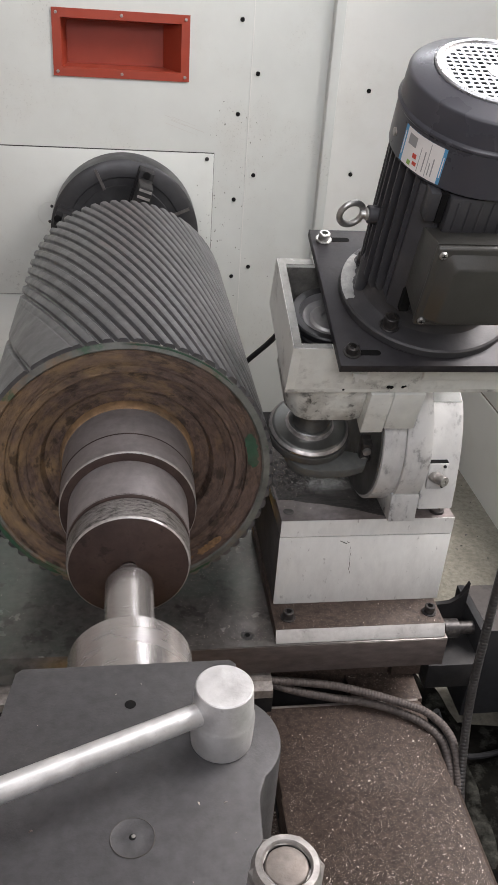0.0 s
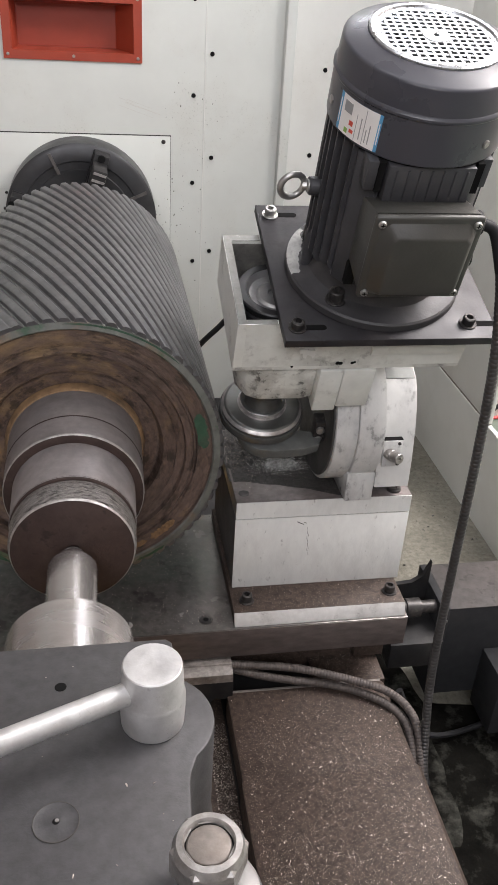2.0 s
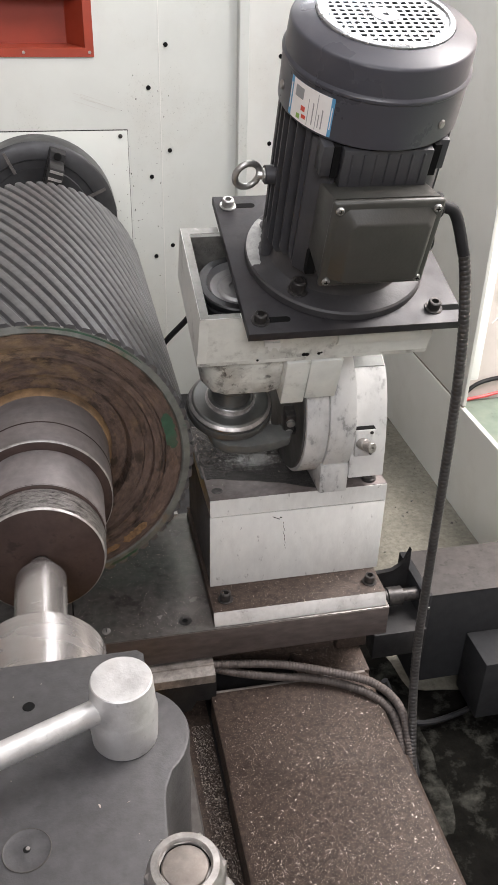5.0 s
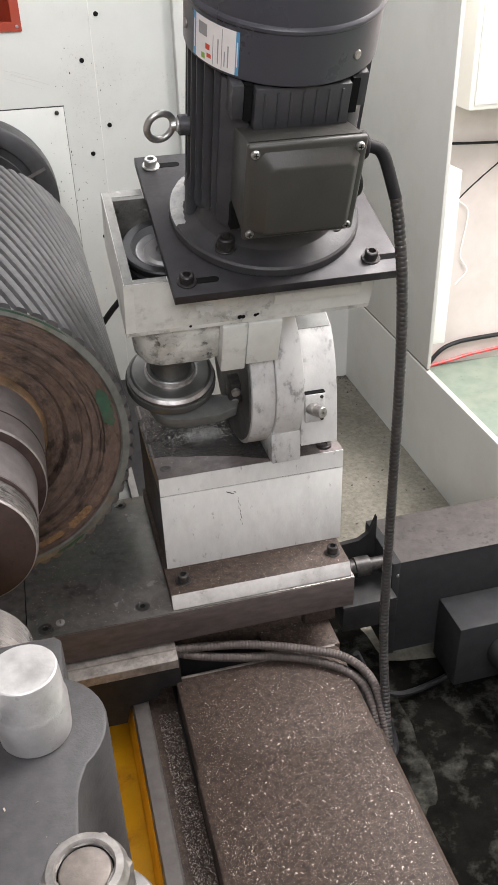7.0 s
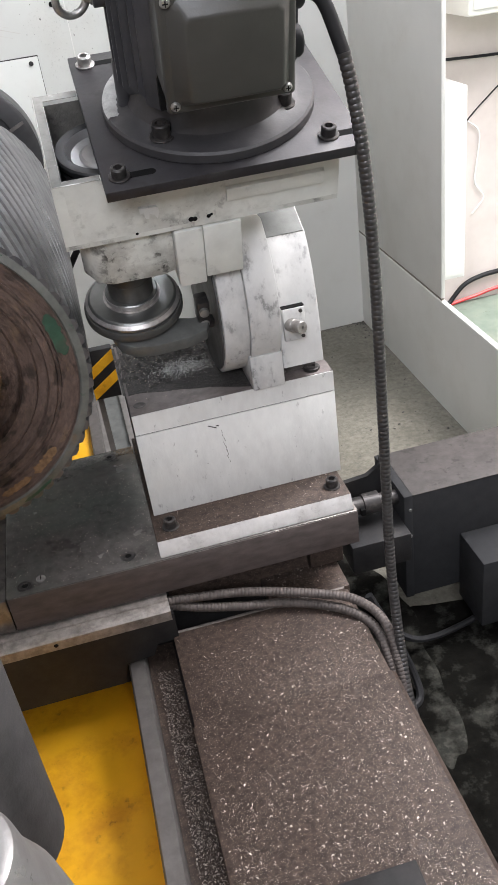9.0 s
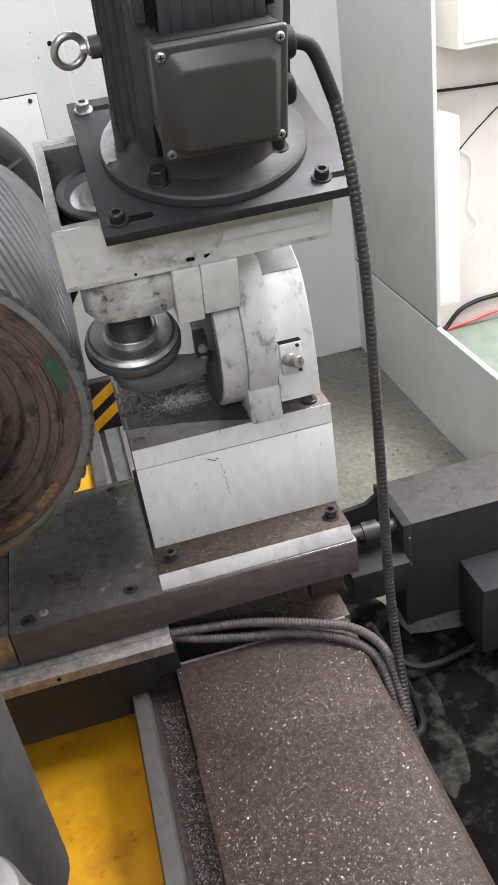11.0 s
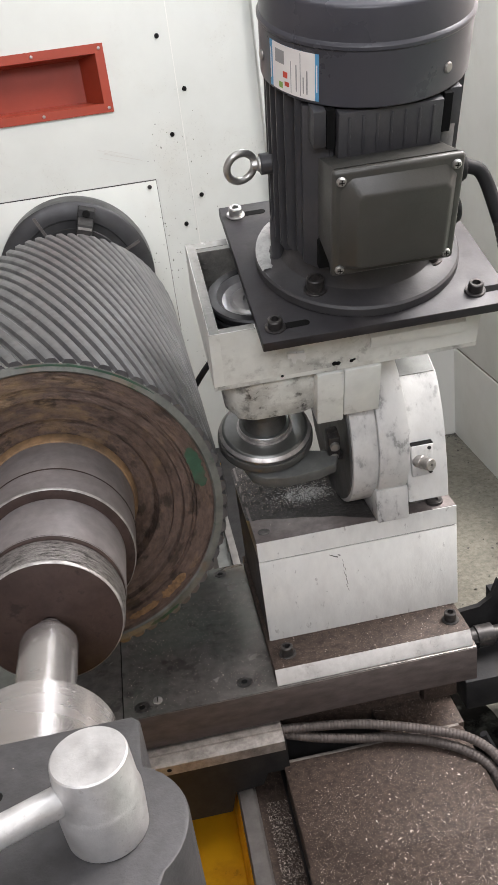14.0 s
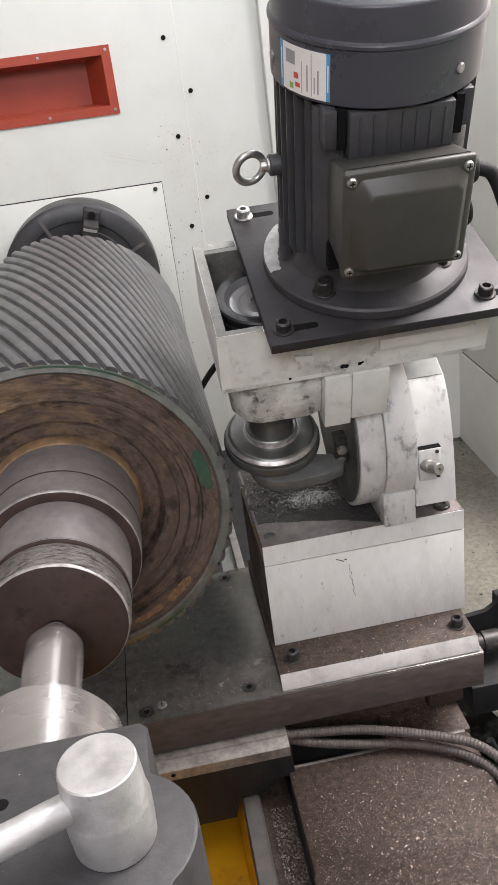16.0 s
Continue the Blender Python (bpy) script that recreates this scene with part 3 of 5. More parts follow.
for dx, dz in ((0.004, 0.022), (-0.004, -0.022)):
    bm = B()
    lathe(bm, [(0.0045, 0.0), (0.004, 0.003), (0, 0.0032)], axis_m((-0.463 + dx, WY - 0.007, 0.372 + dz), (0, -1, 0)), 12)
    part("screw", bm, SCREW, cap)

# red recessed handle box
red = thing("recessed_grip_box", (-0.252, WY, 0.825), "red painted recessed grip box set into the wall", "recessed handle")
bm = B()
for x0, x1, z0, z1 in ((RX0, ix0, RZ0, RZ1), (ix1, RX1, RZ0, RZ1), (ix0, ix1, RZ0, iz0), (ix0, ix1, iz1, RZ1)):
    box(bm, x0, x1, WY - 0.004, WY - 0.0005, z0, z1)
part("rim", bm, RED, red)
bm = B()
dep = 0.075
o4 = [(ix0, iz0), (ix1, iz0), (ix1, iz1), (ix0, iz1)]
i4 = [(ix0 + 0.01, iz0 + 0.004), (ix1 - 0.045, iz0 + 0.004), (ix1 - 0.045, iz1 - 0.01), (ix0 + 0.01, iz1 - 0.01)]
va = [bm.verts.new((x, WY - 0.003, z)) for x, z in o4]
vb = [bm.verts.new((x, WY + dep, z)) for x, z in i4]
for k in range(4):
    j = (k + 1) % 4
    bm.faces.new((va[k], va[j], vb[j], vb[k]))
bm.faces.new(vb)
part("pocket", bm, RED, red)
for x in (RX0 + 0.011, (RX0 + RX1) / 2, RX1 - 0.011):
    for z in (RZ0 + 0.011, RZ1 - 0.011):
        bm = B()
        lathe(bm, [(0.0042, 0.0), (0.0036, 0.0025), (0, 0.003)], axis_m((x, WY - 0.004, z), (0, -1, 0)), 12)
        part("screw", bm, ZINC, red)

# side sheet with its bright edge, and the sill under it
SX = 0.815
bm = B()
box(bm, SX, SX + 0.010, 0.775, 1.426, -0.058, 1.9, 0.001)
solo("enclosure_side_sheet", bm, CREAM_CLEAN, (SX, 1.0, -0.05), "cream sheet metal side panel ending at the door opening", "panel", kind="structure")
bm = B()
box(bm, SX + 0.003, SX + 0.009, 0.78, 1.426, -0.066, -0.045)
solo("sill_gap", bm, SILLGAP, (SX, 1.0, -0.06), "grey-brown gap strip between side panel and sill", "gap", kind="structure")
bm = B()
prism(bm, [(SX, FL), (SX, -0.068), (SX + 0.002, -0.066), (SX + 0.012, -0.066), (SX + 0.014, -0.068), (SX + 0.014, FL)], -0.8, 1.426, "xz")
solo("enclosure_sill", bm, CREAM_CLEAN, (SX, 0.3, FL), "low cream sheet metal sill of the enclosure", "sill", kind="structure")

# outside the opening
cab = thing("wall_switch_box", (1.06, 1.2, -0.22), "white powder coated switch box on the outer wall", "switch box")
bm = B()
box(bm, 0.985, 1.088, 1.200, 1.330, -0.21, 0.334, 0.004)
part("body", bm, WHITEP, cab)
bm = B()
box(bm, 0.993, 1.080, 1.197, 1.200, -0.20, 0.324, 0.001)
part("door", bm, WHITEP, cab)
cab2 = thing("wall_cabinet", (1.2, 1.2, 0.5), "cream metal cabinet high on the outer wall", "cabinet")
bm = B()
box(bm, 1.07, 1.42, 1.170, 1.330, 0.50, 1.1, 0.006)
part("body", bm, CREAM_CLEAN, cab2)
bm = B()
box(bm, 1.085, 1.405, 1.166, 1.170, 0.515, 1.085, 0.001)
part("door", bm, CREAM_CLEAN, cab2)
for pts, r, m, nm, lb in (
        ([(0.87, 1.322, 0.395), (1.07, 1.322, 0.384), (1.25, 1.322, 0.374), (1.7, 1.322, 0.36), (2.2, 1.322, 0.37)], 0.0042, RUBBER, "wall_cable", "black cable strung along the outer wall"),
        ([(1.10, 1.322, 0.13), (1.144, 1.322, 0.207), (1.254, 1.322, 0.300), (1.36, 1.322, 0.372)], 0.0022, RUBBER, "wall_cable", "thin black cable on the outer wall"),
        ([(1.148, 1.324, 0.211), (1.187, 1.324, 0.172), (1.182, 1.324, 0.092), (1.177, 1.324, 0.027), (1.206, 1.324, -0.022), (1.170, 1.324, -0.067)], 0.0020, WHITEP, "wall_cable", "thin white cable hanging on the outer wall"),
        ([(1.00, 1.285, FL + 0.011), (1.085, 1.312, FL + 0.016), (1.107, 1.318, -0.330), (1.142, 1.318, -0.295), (1.191, 1.318, -0.277), (1.273, 1.318, -0.270), (1.6, 1.318, -0.262)], 0.0075, RUBBER, "floor_cable", "black cable bending up from the green floor"),
        ([(0.95, 1.24, FL + 0.009), (1.06, 1.300, FL + 0.010), (1.103, 1.318, -0.350), (1.192, 1.318, -0.338), (1.275, 1.318, -0.325), (1.6, 1.318, -0.30)], 0.0055, REDCABLE, "floor_cable", "red cable lying along the foot of the wall")):
    bm = B()
    tube(bm, smooth_path(pts, 8), r, 8)
    solo(nm, bm, m, pts[0], lb, "cable")

# ---------------------------------------------------------------- machine bed
bed = thing("machine_bed", (0, 0, FL), "dark machine bed with steel guide rail", "machine bed")
bm = B()
box(bm, -0.072, 0.27, -1.0, 1.25, FL, -0.205)
box(bm, -0.66, -0.40, -1.0, 1.25, FL, -0.205)
part("bed_casting", bm, DARKBODY, bed)
bm = B()
prism(bm, [(-0.0885, -0.30), (-0.0885, -0.182), (-0.0855, -0.178), (-0.0635, -0.178), (-0.0600, -0.182), (-0.0585, -0.206), (-0.074, -0.206), (-0.074, -0.30)], -1.0, 1.2, "xz")
part("guide_rail", bm, RAILM, bed, "worn bright steel guide rail")
bm = B()
box(bm, -0.40, -0.0765, -1.0, 0.06, FL + 0.04, -0.30)
part("chip_pan", bm, YELLOW, bed, "yellow painted chip pan in the bed")
bm = B()
prism(bm, [(-0.098, -0.30), (-0.0755, -0.30), (-0.0755, -0.20), (-0.0895, -0.20)], -1.0, 0.06, "xz")
part("pan_side", bm, YELLOW, bed, "yellow painted side of the chip pan")
bm = B()
box(bm, -0.048, -0.036, 0.606, 0.618, -0.19, -0.02)
part("stop_post", bm, PALERAIL, bed)
bm = B()
box(bm, -0.052, 0.004, 0.60, 0.62, -0.030, 0.084, 0.002)
part("end_stop", bm, DARKBODY, bed, "black end stop with yellow stripes")
for z in (-0.029, 0.018):
    bm = B()
    prism(bm, [(-0.0515, z), (0.0035, z + 0.038), (0.0035, z + 0.062), (-0.0515, z + 0.024)], 0.598, 0.60, "xz")
    part("stripe", bm, YELLOW, bed, "yellow warning stripe")
bm = B()
box(bm, -0.066, -0.046, 0.34, 1.2, -0.206, -0.190, 0.001)
part("rear_rail", bm, PALERAIL, bed)
bm = B()
box(bm, -0.0455, -0.0035, 0.34, 1.2, -0.206, -0.196)
part("rear_way", bm, GUARDM, bed, "grey-green flat way of the bed")
bm = B()
box(bm, -0.003, 0.014, 0.34, 1.2, -0.206, -0.184, 0.001)
part("rear_edge", bm, PALERAIL, bed, "bright steel edge of the bed")
bm = B()
box(bm, -0.30, -0.084, 0.06, 1.24, FL + 0.04, -0.215)
part("bed_casting", bm, DARKBODY, bed)
bm = B()
box(bm, -0.16, -0.083, 0.345, 0.88, -0.215, -0.198, 0.002)
part("pan_wall", bm, YELLOW, bed, "yellow painted bed wall behind the slide")
bm = B()
box(bm, -0.0582, -0.0125, -0.95, 0.03, -0.21, -0.2048)
part("channel_floor", bm, BROWN, bed)

# telescopic way cover with chips
COVZ = -0.145
cover = thing("way_cover", (0.14, -0.3, COVZ), "brown oily steel telescopic way cover strewn with metal chips", "way cover")
bm = B()
prism(bm, [(-0.009, -0.20), (-0.009, COVZ - 0.002), (-0.006, COVZ), (0.279, COVZ), (0.285, COVZ - 0.004), (0.285, -0.30), (0.281, -0.30), (0.281, -0.20)], -0.205, -0.016, "xz")
part("cover_section", bm, BROWN, cover)
bm = B()
box(bm, -0.006, 0.279, -0.016, -0.011, COVZ - 0.004, COVZ + 0.0012, 0.0006)
part("rear_lip", bm, STRIP, cover, "worn bright rear lip")
bm = B()
prism(bm, [(-0.012, -0.20), (-0.012, COVZ + 0.001), (-0.009, COVZ + 0.003), (0.284, COVZ + 0.003), (0.291, COVZ - 0.003), (0.291, -0.32), (0.288, -0.32), (0.288, -0.20)], -0.78, -0.205, "xz")
part("cover_section", bm, BROWN, cover)
for x, y in ((0.221, -0.222), (0.215, -0.375), (0.214, -0.464), (0.06, -0.50)):
    bm = B()
    lathe(bm, [(0.0, 0.0007), (0.004, 0.0006), (0.0055, 0.0001), (0.010, 0.0002), (0.012, 0.0005), (0.0135, 0.0)], axis_m((x, y, COVZ + 0.003), "z"), 20)
    part("flush_screw", bm, BROWN, cover)
bm = B()
box(bm, 0.100, 0.200, -0.575, -0.487, COVZ + 0.003, COVZ + 0.020, 0.002)
part("wiper_block", bm, DARKBODY, cover, "black block on the way cover")

# ---------------------------------------------------------------- carriage and cross slide
sad = thing("carriage_saddle", (-0.2, 0.1, -0.18), "black carriage saddle with a bright steel strip along its front", "machine carriage")
bm = B()
prism(bm, [(-0.66, -0.0955), (0.0, -0.0955), (0.0, -0.150), (-0.035, -0.150), (-0.045, -0.172), (-0.09, -0.176), (-0.10, -0.215), (-0.66, -0.215)], -0.022, 0.34, "xz")
part("saddle_body", bm, DARKBODY, sad)
bm = B()
prism(bm, [(-0.036, -0.0945), (-0.036, -0.077), (-0.033, -0.074), (-0.018, -0.0715), (-0.017, -0.069), (0.012, -0.067), (0.012, -0.0945)], -0.66, -0.004, "yz")
part("front_strip", bm, STRIP, sad, "chip-strewn worn steel strip")
for x in (-0.182, -0.48):
    bm = B()
    lathe(bm, [(0.0, 0.0004), (0.0030, 0.0004), (0.0036, 0.0)], axis_m((x, -0.036, -0.085), (0, -1, 0)), 16)
    part("grub_screw", bm, HOLE, sad)
bm = B()
box(bm, -0.002, 0.24, 0.060, 0.33, -0.165, -0.090)
part("slide_base", bm, BROWN, sad)
# Black surface puts the recess's darkness behind the cover into its colour.
bm = B()
box(bm, -0.002, 0.155, -0.010, 0.060, -0.20, -0.165)
part("recess_floor", bm, DARKBODY, sad)
bm = B()
box(bm, 0.156, 0.290, -0.010, 0.075, -0.20, -0.146, 0.0015)
part("cover_bracket", bm, BROWN, sad, "oily brown bracket strewn with chips")
# Black block added as the shaded slit under the slide.
bm = B()
box(bm, -0.002, 0.235, 0.034, 0.33, -0.090, -0.066)
part("slide_gib", bm, DARKBODY, sad)
bm = B()
box(bm, 0.242, 0.30, 0.045, 0.12, -0.14, -0.068, 0.003)
part("end_cap", bm, BROWN, sad)

slide = thing("cross_slide", (0.0, 0.15, -0.06), "oily dark steel cross slide plate with countersunk screws", "machine slide")
bm = B()
box(bm, -0.2335, 0.314, -0.006, 0.338, -0.064, 0.0, 0.0015)
part("plate", bm, SLAB, slide)
bm = B()
box(bm, -0.2325, 0.313, -0.0074, -0.006, -0.0625, -0.0015, 0.0005)
part("front_face", bm, SLIDEFRONT, slide, "dull brown front face of the slide")
bm = B()
box(bm, -0.66, -0.2350, -0.005, 0.338, -0.064, -0.003, 0.0015)
part("plate", bm, SLAB, slide)
for x, y, r in ((-0.0465, 0.316, 0.0105), (-0.047, 0.023, 0.0105), (-0.205, 0.014, 0.0105)):
    bm = B()
    lathe(bm, [(r + 0.002, 0.0003), (r, 0.0004), (r * 0.92, -0.0), (r * 0.9, 0.0005), (r * 0.55, 0.0006), (r * 0.5, 0.0002), (0, 0.0001)], axis_m((x, y, 0.0), "z"), 24)
    s = part("countersunk_screw", bm, SCREW, slide)
    bm = B()
    lathe(bm, [(r * 0.48, 0.0009), (0, 0.0009)], axis_m((x, y, 0.0), "z"), 6)
    part("socket", bm, HOLE, s)
bm = B()
lathe(bm, [(0.0075, 0.0), (0.007, 0.002), (0.004, 0.003), (0, 0.0032)], axis_m((-0.181, 0.022, 0.0), "z"), 20)
s = part("slotted_plug", bm, WORNEDGE, slide, "bright slotted plug")
bm = B()
box(bm, -0.1817, -0.1803, 0.0175, 0.0265, 0.0025, 0.0034)
part("slot", bm, HOLE, s)

# riser block
blk = thing("riser_block", (0.16, 0.17, 0.0), "white painted riser block bolted to the cross slide", "machine block")
bm = B()
box(bm, 0.0, 0.309, 0.0085, 0.325, 0.0, 0.0235, 0.0008)
part("base_flange", bm, BROWN, blk, "oily steel base flange with chips")
bm = B()
prism(bm, [(-0.0022, 0.0006), (-0.0022, 0.0030), (0.0082, 0.0232), (0.0084, 0.0232), (0.0084, 0.0006)], 0.0004, 0.3086, "yz")
part("flange_front", bm, FLANGEW, blk, "white paint worn to grey along the flange")
# Body is far darker than the white plates on its front.
bm = B()
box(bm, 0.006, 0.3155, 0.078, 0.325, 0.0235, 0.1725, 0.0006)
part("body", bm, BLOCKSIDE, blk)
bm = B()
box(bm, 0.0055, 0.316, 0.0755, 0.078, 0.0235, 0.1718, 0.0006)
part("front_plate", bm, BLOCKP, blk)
bm = B()
box(bm, 0.006, 0.3155, 0.0765, 0.325, 0.1735, 0.2075, 0.0008)
part("top_plate", bm, TOPBAND, blk, "oily brown-grey top plate")
bm = B()
box(bm, 0.0058, 0.3157, 0.0750, 0.0765, 0.1738, 0.2065)
part("top_plate_front", bm, BLOCKP, blk)
# Besides oil, the film's dark colour paints in shade from the head.
bm = B()
edge_in = [(0.010 + 0.18 * k / 16, 0.140 - 0.056 * (k / 16) ** 1.5 + 0.004 * noise.noise(Vector((k * 0.31, 0.0, 0.0)))) for k in range(17)]
prism(bm, edge_in + [(0.189, 0.322), (0.010, 0.322)], 0.2076, 0.2081, "xy")
part("oil_film", bm, SWARF, blk, "oil and chips on the block's top, darkened as the head's shade")
for x in (0.0265, 0.2885):
    socket_screw("bolt", None, axis_m((x, 0.0385, 0.0235), "z"), 0.0095, 0.0155, blk, 0.0135)
bm = B()
lathe(bm, [(0.0095, 0.0004), (0.0075, 0.0006), (0.006, 0.0), (0, 0.0001)], axis_m((0.022, 0.102, 0.2081), "z"), 20)
part("flush_screw", bm, SCREW, blk)
for k in range(9):
    bm = B()
    x = 0.133 + 0.0035 * noise.noise(Vector((k * 0.8, 2.0, 0.0))) + 0.0006 * k
    z = 0.150 - 0.0068 * k + 0.003 * noise.noise(Vector((k * 1.3, 5.0, 0.0)))
    w = 0.0006 + 0.0008 * abs(noise.noise(Vector((k * 2.1, 8.0, 0.0))))
    ln = 0.0055 + 0.0060 * abs(noise.noise(Vector((k * 1.7, 4.0, 0.0))))
    prism(bm, [(x, z), (x + w, z - 0.0006), (x + w * 1.2 + 0.0008, z - ln), (x + 0.0008, z - ln * 0.9)], 0.0750, 0.0754, "xz")
    part("scratch", bm, SCREW, blk)
for k in range(4):
    bm = B()
    x = 0.114 + 0.0042 * k
    z = 0.163 - 0.0022 * k + 0.0045 * (k == 3)
    prism(bm, [(x, z), (x + 0.0042, z - 0.0018), (x + 0.0040, z - 0.0034), (x, z - 0.0014)], 0.0750, 0.0754, "xz")
    part("scratch", bm, SCREW, blk)

# ---------------------------------------------------------------- swivel head on the riser block
CY, CZ, CR = 0.184, 0.342, 0.136
hd = thing("swivel_head", (0.22, CY, 0.2075), "white painted swivel head with a round housing", "machine head")


def arc(cy, cz, r, a0, a1, n):
    return [(cy + r * math.cos(radians(a0 + (a1 - a0) * k / n)), cz + r * math.sin(radians(a0 + (a1 - a0) * k / n))) for k in range(n + 1)]


bm = B()
prism(bm, arc(CY, CZ, CR, 142, 398, 40), 0.156, 0.193, "yz", bev=0.002)
part("inner_disc", bm, HEADP, hd)
# Dark colour here paints the deep shade between link block and disc.
bm = B()
lathe(bm, disc_prof(CR - 0.006, 0, 0.004), axis_m((0.1525, CY, CZ), "x"), 48)
part("disc_face", bm, DISCSHADE, hd, "disc face coloured dark for the shaded gap")
bm = B()
prism(bm, arc(CY, CZ, CR + 0.004, 128, 412, 44), 0.1935, 0.2375, "yz", bev=0.002)
part("middle_disc", bm, HEADP, hd)
bm = B()
front = [(0.1030, 0.4178)]
for fall, lean in ((0.012, 35), (0.016, 27), (0.020, 20), (0.025, 14), (0.030, 9.5), (0.035, 6), (0.0438, 2.5)):
    front.append((front[-1][0] - fall * math.tan(radians(lean)), front[-1][1] - fall))
prism(bm, [(0.215, 0.460), (0.166, 0.4575), (0.1045, 0.4195)] + front + [(0.27, 0.236), (0.30, 0.30), (0.30, 0.40)], 0.238, 0.299, "yz", bev=0.0012)
part("end_plate", bm, HEADP, hd, angle=14)
bm = B()
prism(bm, [(0.1048, 0.4199), (0.1655, 0.4574), (0.1650, 0.4583), (0.1043, 0.4208)], 0.240, 0.297, "yz")
part("top_face", bm, GUARDM, hd, "bare grey steel top face")
bm = B()
box(bm, 0.190, 0.2385, 0.066, 0.14, 0.2075, 0.262, 0.002)
part("foot", bm, HEADP, hd)
# Dark box stands in for the shade under the end plate.
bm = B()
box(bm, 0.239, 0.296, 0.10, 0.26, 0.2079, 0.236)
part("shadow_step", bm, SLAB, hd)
bm = B()
lathe(bm, [(0.013, 0), (0.013, 0.004), (0.0118, 0.005), (0.006, 0.005), (0.006, 0.002), (0, 0.002)], axis_m((0.288, 0.095, 0.2076), "z"), 24)
part("collar_screw", bm, SCREW, hd, angle=20)
# recess with the clamp stud
bm = B()
box(bm, 0.2440, 0.2760, 0.0585, 0.072, 0.279, 0.3285, 0.001)
part("stud_plate", bm, HEADP, hd)
bm = B()
box(bm, 0.2436, 0.2765, 0.0600, 0.072, 0.3285, 0.3296)
part("plate_gap", bm, HOLE, hd)
bm = B()
lathe(bm, [(0.0100, 0), (0.0100, 0.012), (0.0092, 0.013), (0.0092, 0.028), (0.0082, 0.0295), (0.0025, 0.0295), (0.0015, 0.027), (0, 0.027)], axis_m((0.2535, 0.062, 0.3035), Vector((0.36, -0.88, 0.12)).normalized()), 24)
part("clamp_stud", bm, NUTM, hd, "dull steel clamp stud", angle=20)
for x, z in ((0.274, 0.323), (0.275, 0.284)):
    bm = B()
    lathe(bm, [(0.003, 0), (0.0027, 0.0015), (0, 0.0016)], axis_m((x - 0.004, 0.0585, z), (0, -1, 0)), 12)
    part("small_screw", bm, SCREW, hd)

# ---- tilted frame of the arm, spindle and motor: u = x, v up the slope, w off the slope
TILTA = 20.5
HM = Matrix.Translation((0, -0.066, 0.557)) @ Matrix.Rotation(radians(TILTA), 4, "X")


def hv(u, v, w):
    return HM @ Vector((u, v, w))


def haxis(u, v, w):
    return HM @ Matrix.Translation((u, v, w))


arm = thing("spindle_arm", tuple(hv(0.15, 0.14, -0.085)), "stained white cast arm with an open belt pocket", "machine arm")
for a in ((-0.025, -0.012, 0.043, 0.240), (-0.012, 0.318, 0.043, 0.053), (-0.012, 0.318, 0.226, 0.240), (0.21, 0.318, 0.053, 0.226)):
    bm = B()
    box(bm, a[0], a[1], a[2], a[3], -0.0835, -0.0012, 0.0, m=HM)
    part("pocket_wall", bm, CAST, arm)
bm = B()
box(bm, -0.025, 0.318, 0.043, 0.240, -0.090, -0.0835, 0.0, m=HM)
part("arm_base", bm, CAST, arm)
for a in ((-0.0248, -0.0122, 0.0432, 0.2398), (-0.0122, 0.031, 0.0432, 0.0528), (-0.0122, 0.031, 0.2262, 0.2398)):
    bm = B()
    box(bm, a[0], a[1], a[2], a[3], -0.0012, -0.0004, m=HM)
    part("wall_top", bm, WORNTOP, arm, "worn grey top edge of the pocket")
for a in ((-0.0250, -0.0235, 0.043, 0.240), (-0.025, 0.03, 0.0425, 0.0440)):
    bm = B()
    box(bm, a[0], a[1], a[2], a[3], -0.0012, 0.0002, 0.0005, 1, m=HM)
    part("worn_edge", bm, GROUND_EDGE, arm, "edge worn to bare metal")
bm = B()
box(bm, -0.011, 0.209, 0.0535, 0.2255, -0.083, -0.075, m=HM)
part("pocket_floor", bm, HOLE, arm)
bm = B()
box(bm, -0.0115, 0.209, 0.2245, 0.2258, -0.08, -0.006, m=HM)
part("pocket_back", bm, POCKETM, arm, "chip-coated inside wall, blacker towards the bottom")
# Thin black boxes cover the left and front inner walls.
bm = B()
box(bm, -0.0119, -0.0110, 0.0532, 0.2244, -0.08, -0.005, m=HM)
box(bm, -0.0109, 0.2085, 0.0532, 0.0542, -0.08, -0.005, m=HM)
part("pocket_lining", bm, DARKBODY, arm, "black lining inside the pocket")
# flute on the front face, at the top under the motor plate
bm = B()
prism(bm, [(0.044, -0.040), (0.0385, -0.043), (0.037, -0.050), (0.0395, -0.060), (0.044, -0.063)], 0.175, 0.298, "yz", m=HM)
part("front_rib", bm, CAST, arm)
for u, w, r in ((0.130, -0.0785, 0.0036), (0.1345, -0.0790, 0.0034), (0.152, -0.0785, 0.0028), (0.1555, -0.0768, 0.0018), (0.062, -0.084, 0.002)):
    bm = B()
    lathe(bm, [(r, 0.0), (r * 0.8, 0.0008), (0, 0.001)], HM @ axis_m((u, 0.043, w), (0, -1, 0)), 12)
    part("tapped_hole", bm, HOLE, arm)
bm = B()
prism(bm, [(0.068, -0.046), (0.069, -0.054), (0.073, -0.053), (0.075, -0.062), (0.079, -0.063), (0.080, -0.056), (0.086, -0.058), (0.089, -0.064), (0.092, -0.056), (0.090, -0.048)], 0.0385, 0.043, "xz", m=HM)
part("weld_blob", bm, BLOCKP, arm)
